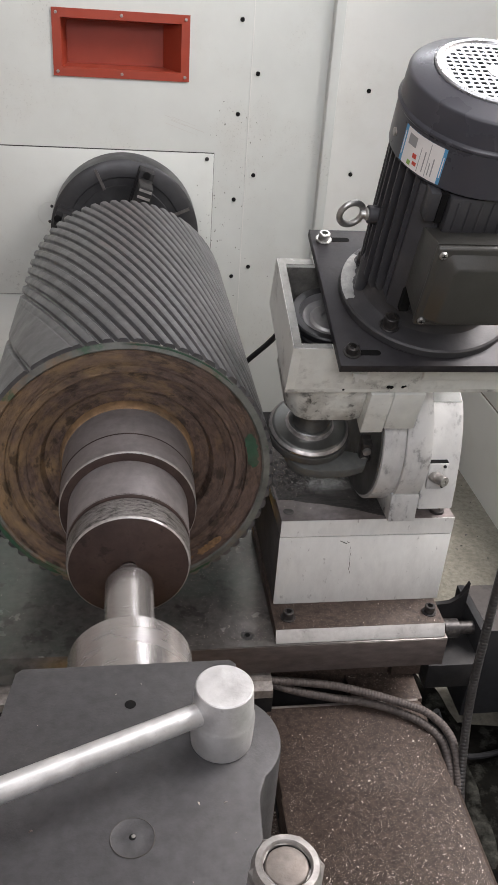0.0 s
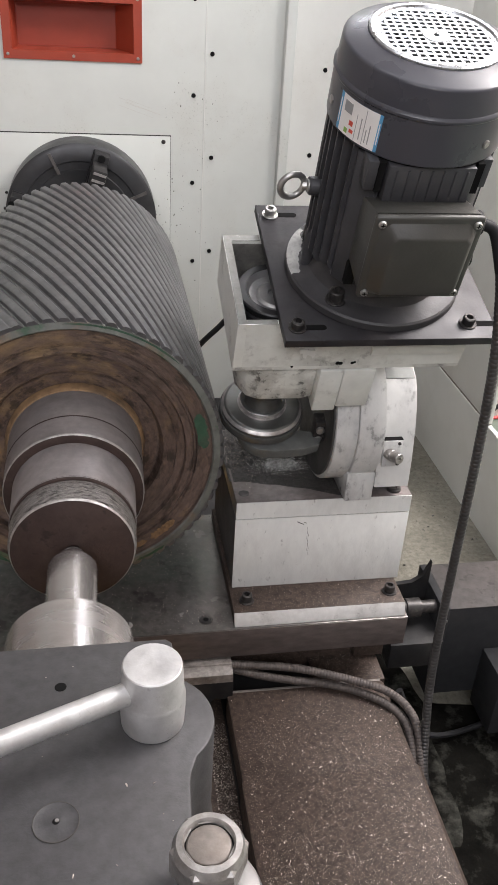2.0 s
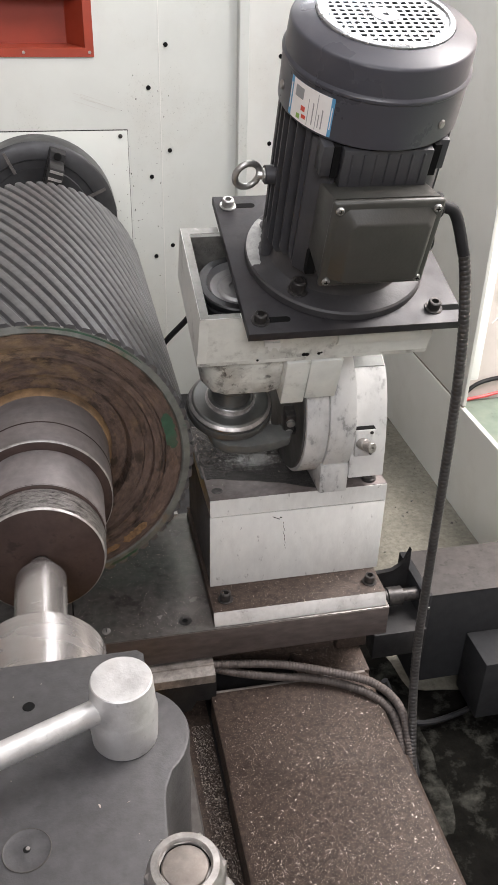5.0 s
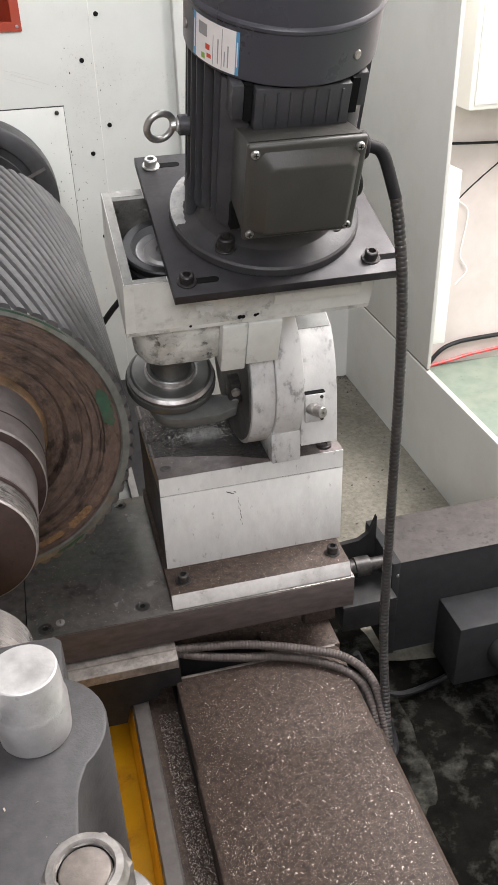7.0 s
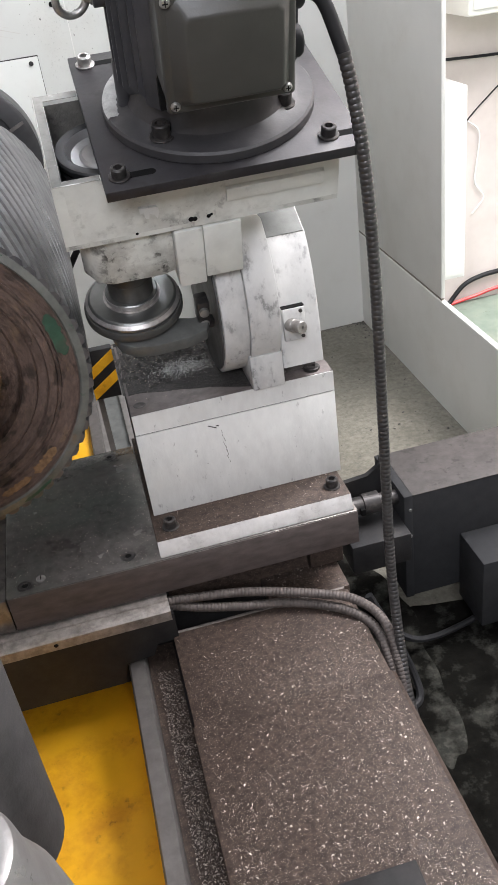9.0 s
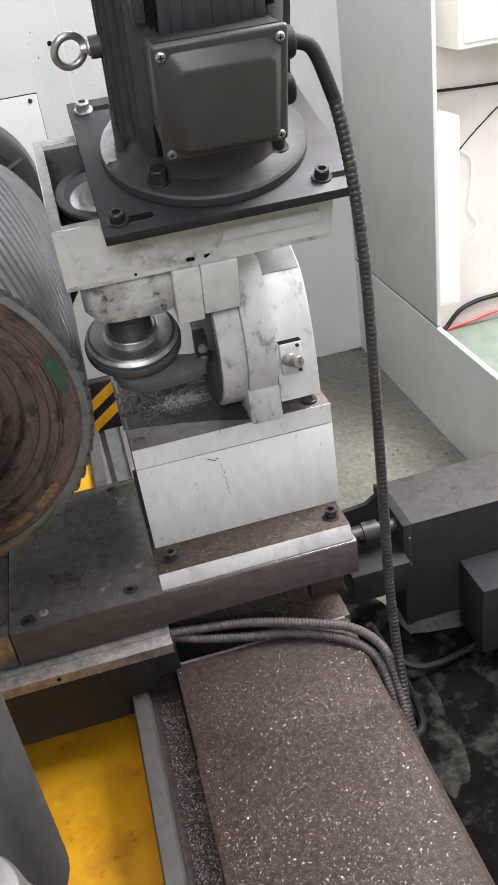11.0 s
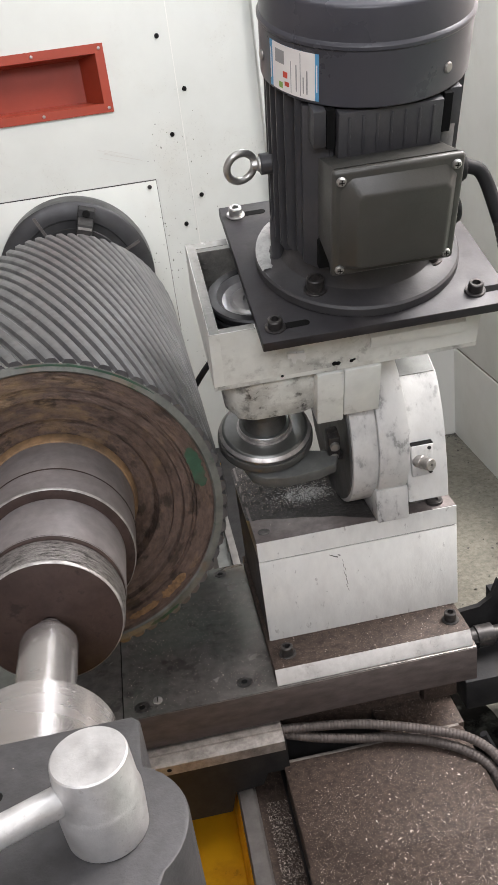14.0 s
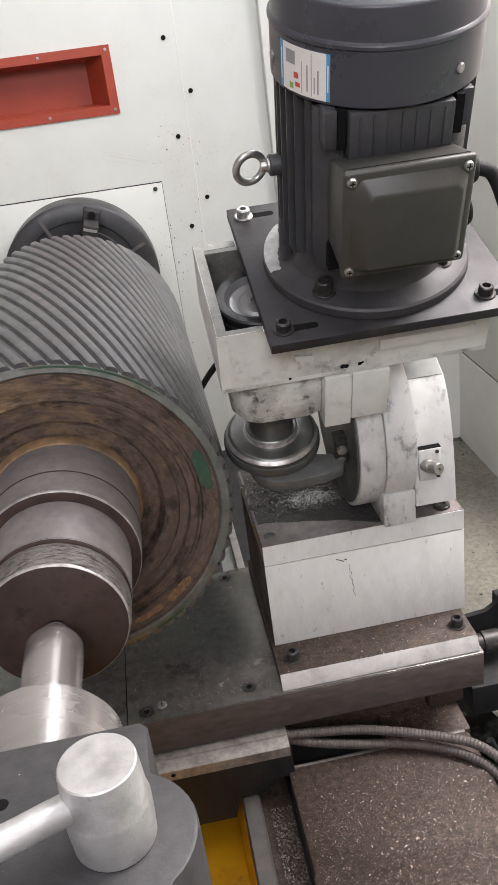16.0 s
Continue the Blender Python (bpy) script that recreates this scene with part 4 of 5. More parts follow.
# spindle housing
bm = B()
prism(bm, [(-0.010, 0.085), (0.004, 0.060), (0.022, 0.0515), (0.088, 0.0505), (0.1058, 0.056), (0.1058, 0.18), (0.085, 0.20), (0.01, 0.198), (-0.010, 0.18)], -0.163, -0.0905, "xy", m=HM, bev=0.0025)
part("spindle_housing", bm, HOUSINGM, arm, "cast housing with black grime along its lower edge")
bm = B()
box(bm, 0.1065, 0.1425, 0.040, 0.20, -0.180, -0.0925, 0.002, m=HM)
part("link_block", bm, CAST, arm)
bm = B()
box(bm, 0.143, 0.192, 0.0405, 0.20, -0.172, -0.0925, 0.002, m=HM)
part("link_block", bm, CAST, arm)

# pulley in the pocket and cutter wheel under the arm
SU, SV = 0.046, 0.136
pul = thing("belt_pulley", tuple(hv(SU, SV, -0.07)), "steel belt pulley inside the arm's pocket", "pulley")
bm = B()
lathe(bm, [(0.046, -0.0185), (0.047, -0.018), (0.057, -0.018), (0.059, -0.020), (0.059, -0.026), (0.053, -0.034), (0.053, -0.052), (0.059, -0.060), (0.059, -0.070), (0.0, -0.070)], haxis(SU, SV, 0), 64)
part("wheel", bm, DARKDISH, pul)
bm = B()
lathe(bm, [(0.0, -0.030), (0.012, -0.030), (0.013, -0.026), (0.026, -0.026), (0.030, -0.029), (0.040, -0.027), (0.046, -0.0185)], haxis(SU, SV, 0), 64)
part("dish", bm, PULLEYM, pul, angle=20)
bm = B()
lathe(bm, [(0.006, -0.0235), (0.006, -0.0275), (0, -0.0275)], haxis(SU + 0.016, SV, 0), 16)
part("keyhole", bm, HOLE, pul)
bm = B()
lathe(bm, [(0.0555, -0.034), (0.0575, -0.036), (0.0575, -0.050), (0.0555, -0.052), (0.053, -0.052), (0.053, -0.034), (0.0555, -0.034)], haxis(SU, SV, 0), 64)
part("belt", bm, RUBBER, pul)

cut = thing("milling_cutter", tuple(hv(SU, 0.11, -0.24)), "bright steel cutter wheel on the spindle nose", "cutter")
SV2 = 0.110
bm = B()
lathe(bm, [(0, -0.160), (0.031, -0.160), (0.031, -0.196), (0.0302, -0.1965), (0.0302, -0.199), (0.031, -0.1995), (0.031, -0.232), (0.0, -0.232)], haxis(SU, SV2, 0), 48)
part("spindle_nose", bm, NOSEM, cut, "dark turned steel spindle nose")
bm = B()
lathe(bm, [(0, -0.2265), (0.0355, -0.2265), (0.037, -0.228), (0.037, -0.2345), (0.039, -0.2355), (0.0585, -0.2355), (0.0600, -0.2362), (0.0660, -0.2425), (0.0660, -0.247), (0.060, -0.250), (0, -0.250)], haxis(SU, SV2, 0), 72)
part("wheel", bm, CUTTERM, cut, angle=18)
# Brighter ring laid over the step as a painted highlight.
bm = B()
lathe(bm, [(0.0366, -0.2276), (0.0374, -0.2279), (0.0374, -0.2347), (0.0392, -0.2352), (0.0405, -0.2352)], haxis(SU, SV2, 0), 72)
part("hub_step", bm, WORNEDGE, cut, "bright ring painting a highlight on the hub's step", angle=18)
bm = B()
lathe(bm, [(0.0622, -0.2382), (0.0631, -0.2388), (0.0665, -0.2424), (0.0664, -0.2436)], haxis(SU, SV2, 0), 72)
part("bevel", bm, WORNEDGE, cut, "bright ground bevel", angle=18)
bm = B()
lathe(bm, [(0.060, -0.2475), (0.0680, -0.2485), (0.0695, -0.251), (0.0695, -0.260), (0.066, -0.263), (0.0, -0.263)], haxis(SU, SV2, 0), 72)
part("cutting_rim", bm, NOSEM, cut)
guard = thing("cutter_guard", tuple(hv(0.08, 0.13, -0.28)), "dull grey steel chip guard under the cutter", "guard")
bm = B()
prism(bm, [(0.006, 0.078), (0.014, 0.054), (0.032, 0.040), (0.06, 0.034), (0.11, 0.037), (0.136, 0.045), (0.142, 0.058), (0.128, 0.072), (0.10, 0.080), (0.06, 0.105), (0.012, 0.10)], -0.290, -0.270, "xy", m=HM, bev=0.002)
part("tray", bm, GUARDM, guard)
bm = B()
box(bm, 0.128, 0.146, 0.06, 0.085, -0.276, -0.235, 0.003, m=HM)
box(bm, 0.122, 0.152, 0.066, 0.08, -0.29, -0.276, 0.002, m=HM)
part("bracket", bm, SCREW, guard)
for dv in (0.0, 0.024):
    bm = B()
    lathe(bm, [(0.007, 0), (0.007, 0.007), (0.004, 0.008), (0, 0.008)], HM @ axis_m((0.137, 0.062 + dv * 0.2, -0.25 - dv), (0, -1, 0)), 12)
    part("bolt", bm, ZINC, guard)

# ---------------------------------------------------------------- motor plate and motor
plate = thing("motor_plate", tuple(hv(0.18, 0.15, 0.0)), "black oxide steel motor plate with slotted screw holes", "mounting plate")
bm = B()
box(bm, 0.032, 0.335, -0.003, 0.297, 0.0, 0.0125, 0.0008, m=HM)
part("plate", bm, BLACKOX, plate)
MU, MV = 0.1815, 0.138
for u, v in ((0.0515, 0.022), (0.0515, 0.272), (0.296, 0.026), (0.296, 0.272)):
    bm = B()
    n = 8
    pts = [(u - 0.004 + 0.0052 * math.cos(radians(90 + 180 * k / n)), v + 0.0052 * math.sin(radians(90 + 180 * k / n))) for k in range(n + 1)]
    pts += [(u + 0.036 + 0.0052 * math.cos(radians(-90 + 180 * k / n)), v + 0.0052 * math.sin(radians(-90 + 180 * k / n))) for k in range(n + 1)]
    prism(bm, pts, 0.0115, 0.0129, "xy", m=HM)
    part("slot", bm, HOLE, plate)
    socket_screw("screw", None, haxis(u, v, 0.0129), 0.0088, 0.0125, plate, 0.0125, ZINC if v > 0.2 and u < 0.2 else SCREW)

mot = thing("electric_motor", tuple(hv(MU, MV, 0.0125)), "dark grey flange-mounted electric motor standing on the plate", "motor")
MA = haxis(MU, MV, 0)
bm = B()
lathe(bm, [(0, 0.0126), (0.126, 0.0126), (0.1275, 0.014), (0.1275, 0.0235), (0.125, 0.0262), (0.105, 0.0275), (0.098, 0.031), (0.094, 0.040), (0.091, 0.060), (0.0, 0.060)], MA, 80)
part("flange", bm, FLANGEM, mot)
for k in range(4):
    a = radians(-135 + 90 * k + 8)
    fx, fy = (MU + 0.1035 * math.cos(a), MV + 0.1035 * math.sin(a)) if k == 3 else (0.1735 + 0.1065 * math.cos(a), 0.146 + 0.1065 * math.sin(a))
    socket_screw("flange_bolt", None, haxis(fx, fy, 0.0275), 0.0105, 0.017, mot, 0.0145, SCREW)
bm = B()
rows_of = []
for k in range(25):
    a = radians(140 + 50 * k / 24)
    inner = 0.104 + 0.006 * noise.noise(Vector((k * 0.4, 0.2, 0.0))) + 0.010 * abs(k / 12 - 1) ** 2
    rows_of.append([bm.verts.new(MA @ Vector(((inner + (0.1262 - inner) * q / 4) * math.cos(a), (inner + (0.1262 - inner) * q / 4) * math.sin(a), 0.0272 + (0.0012 if 0 < q < 4 else -0.0008) + 0.0012 * noise.noise(Vector((k * 0.9, q * 0.9, 1.0)))))) for q in range(5)])
for r0, r1 in zip(rows_of, rows_of[1:]):
    for q in range(4):
        bm.faces.new((r0[q], r0[q + 1], r1[q + 1], r1[q]))
part("sealant_smear", bm, SEALANT, mot, "crusty white sealant on the flange")
bm = B()
lathe(bm, [(0, 0.05), (0.083, 0.05), (0.083, 0.256), (0, 0.256)], MA, 48)
part("stator_housing", bm, FINM, mot)
# cooling fins, parallel in four groups
RB, RF = 0.082, 0.1060
for side in range(4):
    for k in range(-4, 5):
        off = k * 0.0145
        if side == 3 and abs(k) < 4:
            continue
        reach = math.sqrt(max(RF * RF - off * off, 0.0))
        start = math.sqrt(max((RB - 0.004) ** 2 - off * off, 0.02 ** 2))
        low = 0.052 + (0.004 if abs(k) < 3 else 0.012)
        bm = B()
        prism(bm, [(start, low), (reach - 0.006, low), (reach, low + 0.010), (reach, 0.254), (start, 0.254)], off - 0.0017, off + 0.0017, "xz")
        bmesh.ops.transform(bm, matrix=MA @ Matrix.Rotation(radians(90 * side), 4, "Z"), verts=bm.verts)
        part("fin", bm, FINM, mot)
# short fins above the terminal box
for k in range(-3, 4):
    bm = B()
    u = MU + k * 0.0145
    box(bm, u - 0.0014, u + 0.0014, MV - 0.1035, MV - 0.09, 0.206, 0.2455, 0.0010, 2, m=HM)
    part("fin", bm, FINM, mot)
bm = B()
box(bm, MU - 0.054, MU + 0.054, MV - 0.1015, MV - 0.075, 0.200, 0.250, 0.002, m=HM)
part("pad", bm, FINM, mot)
for s in (-1, 1):
    bm = B()
    outline = [(MU + s * a, MV + b) for a, b in ((0.052, -0.083), (0.060, -0.088), (0.068, -0.085), (0.083, -0.066), (0.082, -0.05), (0.06, -0.040))]
    prism(bm, outline if s > 0 else outline[::-1], 0.060, 0.248, "xy", m=HM, bev=0.0025)
    part("side_boss", bm, FINM, mot)
    bm = B()
    box(bm, MU + s * 0.0605 - 0.0042, MU + s * 0.0605 + 0.0042, MV - 0.0955, MV - 0.088, 0.212, 0.252, m=HM)
    part("vent_gap", bm, HOLE, mot)
    bm = B()
    box(bm, MU + s * 0.0715 - 0.0065, MU + s * 0.0715 + 0.0065, MV - (0.0955 if s < 0 else 0.086), MV - 0.070, 0.214, 0.2525, 0.0015, 2, m=HM)
    part("cowl_lug", bm, FINM, mot)
    bm = B()
    prism(bm, [(MU + s * 0.0590, 0.066), (MU + s * 0.0710, 0.066), (MU + s * 0.0710, 0.098), (MU + s * 0.0660, 0.112), (MU + s * 0.0590, 0.112)], MV - 0.0905, MV - 0.080, "xz", m=HM)
    part("drain_pocket", bm, HOLE, mot)
for a in (178, 90, 5):
    bm = B()
    ca = radians(a)
    lathe(bm, [(0.010, 0.028), (0.010, 0.078), (0.007, 0.088), (0, 0.088)], haxis(MU + 0.098 * math.cos(ca), MV + 0.098 * math.sin(ca), 0), 16)
    part("bolt_boss", bm, FINM, mot)
# fan cowl
bm = B()
lathe(bm, [(0.102, 0.2532), (0.1075, 0.2532), (0.1090, 0.2547), (0.1092, 0.3070), (0.1108, 0.3090), (0.1108, 0.3120), (0.1092, 0.3140), (0.1080, 0.3150), (0.1064, 0.3435), (0.1058, 0.3452), (0.1044, 0.3466), (0.1022, 0.3474), (0.0815, 0.3545), (0.0795, 0.3547), (0.0790, 0.3520), (0.074, 0.3510)], MA, 96)
cowl = part("fan_cowl", bm, MOTOR, mot, angle=30)
bm = B()
lathe(bm, [(0.0745, 0.3520), (0.0, 0.345)], MA, 48)
part("fan_opening", bm, HOLE, mot)
for a in (-59, -178, 62, 122):
    ca = radians(a)
    bm = B()
    lathe(bm, [(0.0054, 0.0), (0.0054, 0.0014), (0.0042, 0.0026), (0, 0.003)], HM @ axis_m((MU + 0.1088 * math.cos(ca), MV + 0.1088 * math.sin(ca), 0.277), Vector((math.cos(ca), math.sin(ca), 0))), 16)
    part("cowl_screw", bm, NUTM, cowl)
# grille
bm = B()
lathe(bm, [(0.0660, 0.3538), (0.0660, 0.3553), (0.0715, 0.3555), (0.0728, 0.3578), (0.0768, 0.3582), (0.0788, 0.3568), (0.0790, 0.3540), (0.0660, 0.3538)], MA, 72)
part("grille_ring", bm, GRILLE, mot, "bright plated grille ring")
bm = B()
lathe(bm, [(0.0035, 0.3562), (0.016, 0.3560), (0.0165, 0.3552), (0.0165, 0.354), (0.0035, 0.354)], MA, 32)
part("grille_hub", bm, GRILLE, mot)
for k in range(-7, 7):
    o = (k + 0.5) * 0.0097
    if abs(o) > 0.0650:
        continue
    ln = math.sqrt(0.0675 ** 2 - o * o)
    bm = B()
    box(bm, MU - ln, MU + ln, MV + o - 0.0022, MV + o + 0.0022, 0.3541, 0.3552, m=HM)
    part("grille_bar", bm, GRILLE, mot)
    bm = B()
    box(bm, MU + o - 0.0017, MU + o + 0.0017, MV - ln, MV + ln, 0.3543, 0.3554, m=HM)
    part("grille_bar", bm, GRILLE, mot)
# eye bolt
bm = B()
box(bm, MU - 0.104, MU - 0.08, MV - 0.011, MV + 0.011, 0.143, 0.167, 0.003, m=HM)
lathe(bm, [(0.012, 0.0), (0.012, 0.016), (0.011, 0.017), (0, 0.017)], HM @ axis_m((MU - 0.10, MV, 0.155), (-1, 0, 0)), 20)
part("eye_boss", bm, FINM, mot)
bm = B()
ring = [hv(MU - 0.139 + 0.0165 * math.cos(2 * math.pi * k / 32), MV - 0.0 + 0.004 * math.cos(2 * math.pi * k / 32), 0.155 + 0.0165 * math.sin(2 * math.pi * k / 32)) for k in range(33)]
tube(bm, ring, 0.0043, 12)
lathe(bm, [(0.0085, 0), (0.0085, 0.0045), (0.006, 0.006), (0.005, 0.012), (0, 0.012)], HM @ axis_m((MU - 0.1145, MV, 0.155), (-1, 0, 0)), 20)
part("eye_bolt", bm, ZINC, mot, "bright lifting eye bolt")
# terminal box
TV = 0.148
TW0, TW1, TU0, TU1 = 0.094, 0.2160, 0.1085, 0.2440
tbx = B()
prism(tbx, [(TV - 0.06, TW0 + 0.012), (TV - 0.15, TW0 + 0.001), (TV - 0.15, TW1 - 0.001), (TV - 0.06, TW1 - 0.028)], TU0 + 0.003, TU1 - 0.003, "yz", m=HM, bev=0.003)
tb = part("terminal_box", tbx, BOXM, mot)
bm = B()
box(bm, TU0, TU1, TV - 0.160, TV - 0.1505, TW0, TW1, 0.0045, 3, m=HM)
lid = part("lid", bm, BOXM, tb)
bm = B()
a = (TU0 + 0.0075, TU1 - 0.0075, TW0 + 0.0085, TW1 - 0.0085)
c = (TU0 + 0.0235, TU1 - 0.0165, TW0 + 0.0150, TW1 - 0.0230)
lo = [bm.verts.new(hv(x, TV - 0.1595, z)) for x, z in ((a[0] + 0.008, a[2]), (a[1] - 0.008, a[2]), (a[1], a[2] + 0.008), (a[1], a[3] - 0.012), (a[1] - 0.012, a[3]), (a[0] + 0.012, a[3]), (a[0], a[3] - 0.012), (a[0], a[2] + 0.008))]
up = [bm.verts.new(hv(x, TV - 0.1725, z)) for x, z in ((c[0] + 0.004, c[2]), (c[1] - 0.004, c[2]), (c[1], c[2] + 0.004), (c[1], c[3] - 0.006), (c[1] - 0.006, c[3]), (c[0] + 0.006, c[3]), (c[0], c[3] - 0.006), (c[0], c[2] + 0.004))]
for k in range(8):
    bm.faces.new((lo[k], lo[(k + 1) % 8], up[(k + 1) % 8], up[k]))
bm.faces.new(up)
bmesh.ops.recalc_face_normals(bm, faces=bm.faces)
bmesh.ops.bevel(bm, geom=[e for e in bm.edges if e.verts[0] in up and e.verts[1] in up], offset=0.0025, segments=3, profile=0.5, affect="EDGES")
part("raised_cover", bm, BOXM, tb)
for u in (0.1170, 0.2345):
    for w in (0.1036, 0.2058):
        bm = B()
        lathe(bm, [(0.0052, 0), (0.0052, 0.0012), (0.004, 0.0032), (0.0012, 0.0036), (0, 0.003)], HM @ axis_m((u, TV - 0.160, w), (0, -1, 0)), 16)
        scr = part("lid_screw", bm, ZINC, tb)
        bm = B()
        box(bm, u - 0.0028, u + 0.0028, TV - 0.1640, TV - 0.1630, w - 0.0005, w + 0.0005, m=HM)
        box(bm, u - 0.0005, u + 0.0005, TV - 0.1641, TV - 0.1630, w - 0.0028, w + 0.0028, m=HM)
        part("cross_slot", bm, HOLE, scr)
# cable glands
for w in (0.176, 0.126):
    bm = B()
    lathe(bm, [(0.0140, 0), (0.0140, 0.007), (0.0162, 0.008), (0.0162, 0.019), (0.0145, 0.022), (0.010, 0.024), (0, 0.024)], HM @ axis_m((TU1 - 0.004, TV - 0.115, w), (1, 0, 0)), 24)
    part("cable_gland", bm, RUBBER, tb)
# rating sticker on the cowl
RS = 0.1094


def sticker(bm, a0, a1, w0, w1, lift=0.0, n=10):
    lo = [bm.verts.new(hv(MU + (RS + lift) * math.cos(radians(a0 + (a1 - a0) * k / n)), MV + (RS + lift) * math.sin(radians(a0 + (a1 - a0) * k / n)), w0)) for k in range(n + 1)]
    up = [bm.verts.new(hv(MU + (RS + lift) * math.cos(radians(a0 + (a1 - a0) * k / n)), MV + (RS + lift) * math.sin(radians(a0 + (a1 - a0) * k / n)), w1)) for k in range(n + 1)]
    for k in range(n):
        bm.faces.new((lo[k], lo[k + 1], up[k + 1], up[k]))
    return bm


A0, A1, W0, W1 = -165.0, -129.7, 0.2570, 0.3025
st = part("rating_sticker", sticker(B(), A0, A1, W0, W1), LABELB, cowl, "white and blue printed rating sticker")
part("paper", sticker(B(), A0 + 3.0, A1 - 2.2, W0, W1, 0.0002), LABELW, st)
for a0, a1, w0, w1, m in ((-132, -131.6, 0.259, 0.300, LABELG), (-137.5, -137.1, 0.259, 0.290, LABELG), (-134.5, -133.8, 0.262, 0.288, LABELG), (-128.6, -127.9, 0.262, 0.285, LABELG),
                          (-142.5, -139.5, 0.2715, 0.2775, LABELR), (-141.5, -138.5, 0.2635, 0.268, LABELR), (-145.5, -142.8, 0.2600, 0.266, LABELY), (-148.0, -141.5, 0.284, 0.297, LABELG), (-130.5, -129.9, 0.262, 0.278, LABELG),
                          (-152.2, -151.4, 0.265, 0.295, LABELW), (-123.6, -123.0, 0.266, 0.292, LABELW)):
    part("print_bar", sticker(B(), A0 + (a0 + 153.0) * 1.15, A0 + (a1 + 153.0) * 1.15, w0, w1, 0.0004, 4), m, st)

# motor cable: bare lead from the gland, then ribbed conduit down past the way cover
lead = [hv(TU1 + 0.012, TV - 0.115, 0.176), hv(TU1 + 0.024, TV - 0.117, 0.175), hv(TU1 + 0.040, TV - 0.122, 0.164), Vector((0.3005, -0.105, 0.668))]
cab3 = thing("motor_cable", (0.32, -0.1, 0.3), "black ribbed conduit running from the motor's terminal box", "cable")
part("lead", tube(B(), smooth_path(lead, 8), 0.0075, 12), RUBBER, cab3)
cond = [(0.2995, -0.105, 0.672), (0.3075, -0.105, 0.63), (0.317, -0.105, 0.55), (0.325, -0.10, 0.41), (0.327, -0.10, 0.17), (0.325, -0.11, -0.02), (0.323, -0.14, -0.15), (0.318, -0.19, -0.24), (0.325, -0.26, -0.33)]
part("conduit", tube(B(), even_path(cond, 0.0017), 0.0076, 14, (0.0076, 0.0077, 0.0075, 0.0069)), DKCONDUIT, cab3)
hose = thing("saddle_conduit", (0.1, 0.0, -0.11), "grey ribbed metal conduit pair lying across the way cover", "cable")
h1 = [(-0.004, -0.003, -0.094), (0.048, -0.008, -0.112), (0.110, -0.015, -0.125), (0.160, -0.021, -0.131), (0.215, -0.040, -0.134), (0.268, -0.074, -0.138), (0.296, -0.110, -0.150), (0.302, -0.150, -0.185), (0.304, -0.195, -0.26)]
part("conduit", tube(B(), even_path(h1, 0.0014), 0.0076, 14, (0.0075, 0.0076, 0.0075, 0.0069)), CONDUIT, hose)
h2 = [(-0.004, -0.005, -0.083), (0.051, -0.003, -0.094), (0.113, -0.007, -0.103), (0.173, -0.022, -0.110), (0.231, -0.043, -0.116), (0.274, -0.064, -0.121), (0.302, -0.096, -0.130), (0.313, -0.128, -0.150), (0.314, -0.165, -0.20), (0.313, -0.21, -0.28)]
part("conduit", tube(B(), even_path(h2, 0.0014), 0.0076, 14, (0.0075, 0.0076, 0.0075, 0.0069)), CONDUIT, hose)

# feed drive at the slide's end
drv = thing("feed_drive_housing", (0.55, 0.14, -0.30), "dark grey sheet metal feed drive housing", "drive housing")
bm = B()
box(bm, 0.425, 0.80, 0.08, 0.215, -0.300, -0.070, 0.0025)
part("housing", bm, DRIVEM, drv)
bm = B()
box(bm, 0.4405, 0.80, 0.079, 0.216, -0.070, -0.0685, 0.0006)
part("top_sheet", bm, BROWNTOP, drv, "brownish top sheet, paler than the housing")
bm = B()
box(bm, 0.424, 0.44, 0.0775, 0.2175, -0.300, -0.0675, 0.0015)
part("end_plate", bm, DRIVEM, drv)
for z in (-0.0975, -0.155):
    bm = B()
    lathe(bm, [(0.0032, 0), (0.0026, 0.0018), (0, 0.002)], axis_m((0.435, 0.0775, z), (0, -1, 0)), 12)
    part("screw", bm, ZINC, drv)
sm = thing("feed_motor", (0.62, 0.05, -0.30), "dark grey feed motor under the drive housing", "motor")
bm = B()
box(bm, 0.528, 0.70, -0.014, 0.078, -0.325, -0.178, 0.003)
part("body", bm, DRIVEM, sm)
bm = B()
lathe(bm, disc_prof(0.04, 0, 0.1, 0.004), axis_m((0.63, -0.014, -0.250), (0, -1, 0)), 32)
part("end_bell", bm, DRIVEM, sm)
bm = B()
box(bm, 0.56, 0.69, 0.03, 0.12, FL, -0.325)
part("foot", bm, DRIVEM, sm)
cp = thing("shaft_coupling", (0.37, 0.11, -0.09), "steel shaft coupling between slide and drive", "coupling")
bm = B()
lathe(bm, [(0, 0.0), (0.016, 0.0), (0.016, 0.045), (0.019, 0.046), (0.019, 0.075), (0.013, 0.077), (0.013, 0.11), (0, 0.11)], axis_m((0.316, 0.115, -0.09), "x"), 28)
part("sleeve", bm, SCREW, cp)
bm = B()
box(bm, 0.352, 0.360, 0.092, 0.10, -0.096, -0.084)
part("clamp_slot", bm, HOLE, cp)
bk = thing("drive_bracket", (0.38, 0.14, -0.15), "black curved sheet bracket beside the coupling", "bracket")
bm = B()
prism(bm, [(0.335, -0.16), (0.425, -0.16), (0.425, -0.02), (0.412, -0.055), (0.39, -0.07), (0.335, -0.075)], 0.165, 0.175, "xz")
part("sheet", bm, DARKBODY, bk)
bm = B()
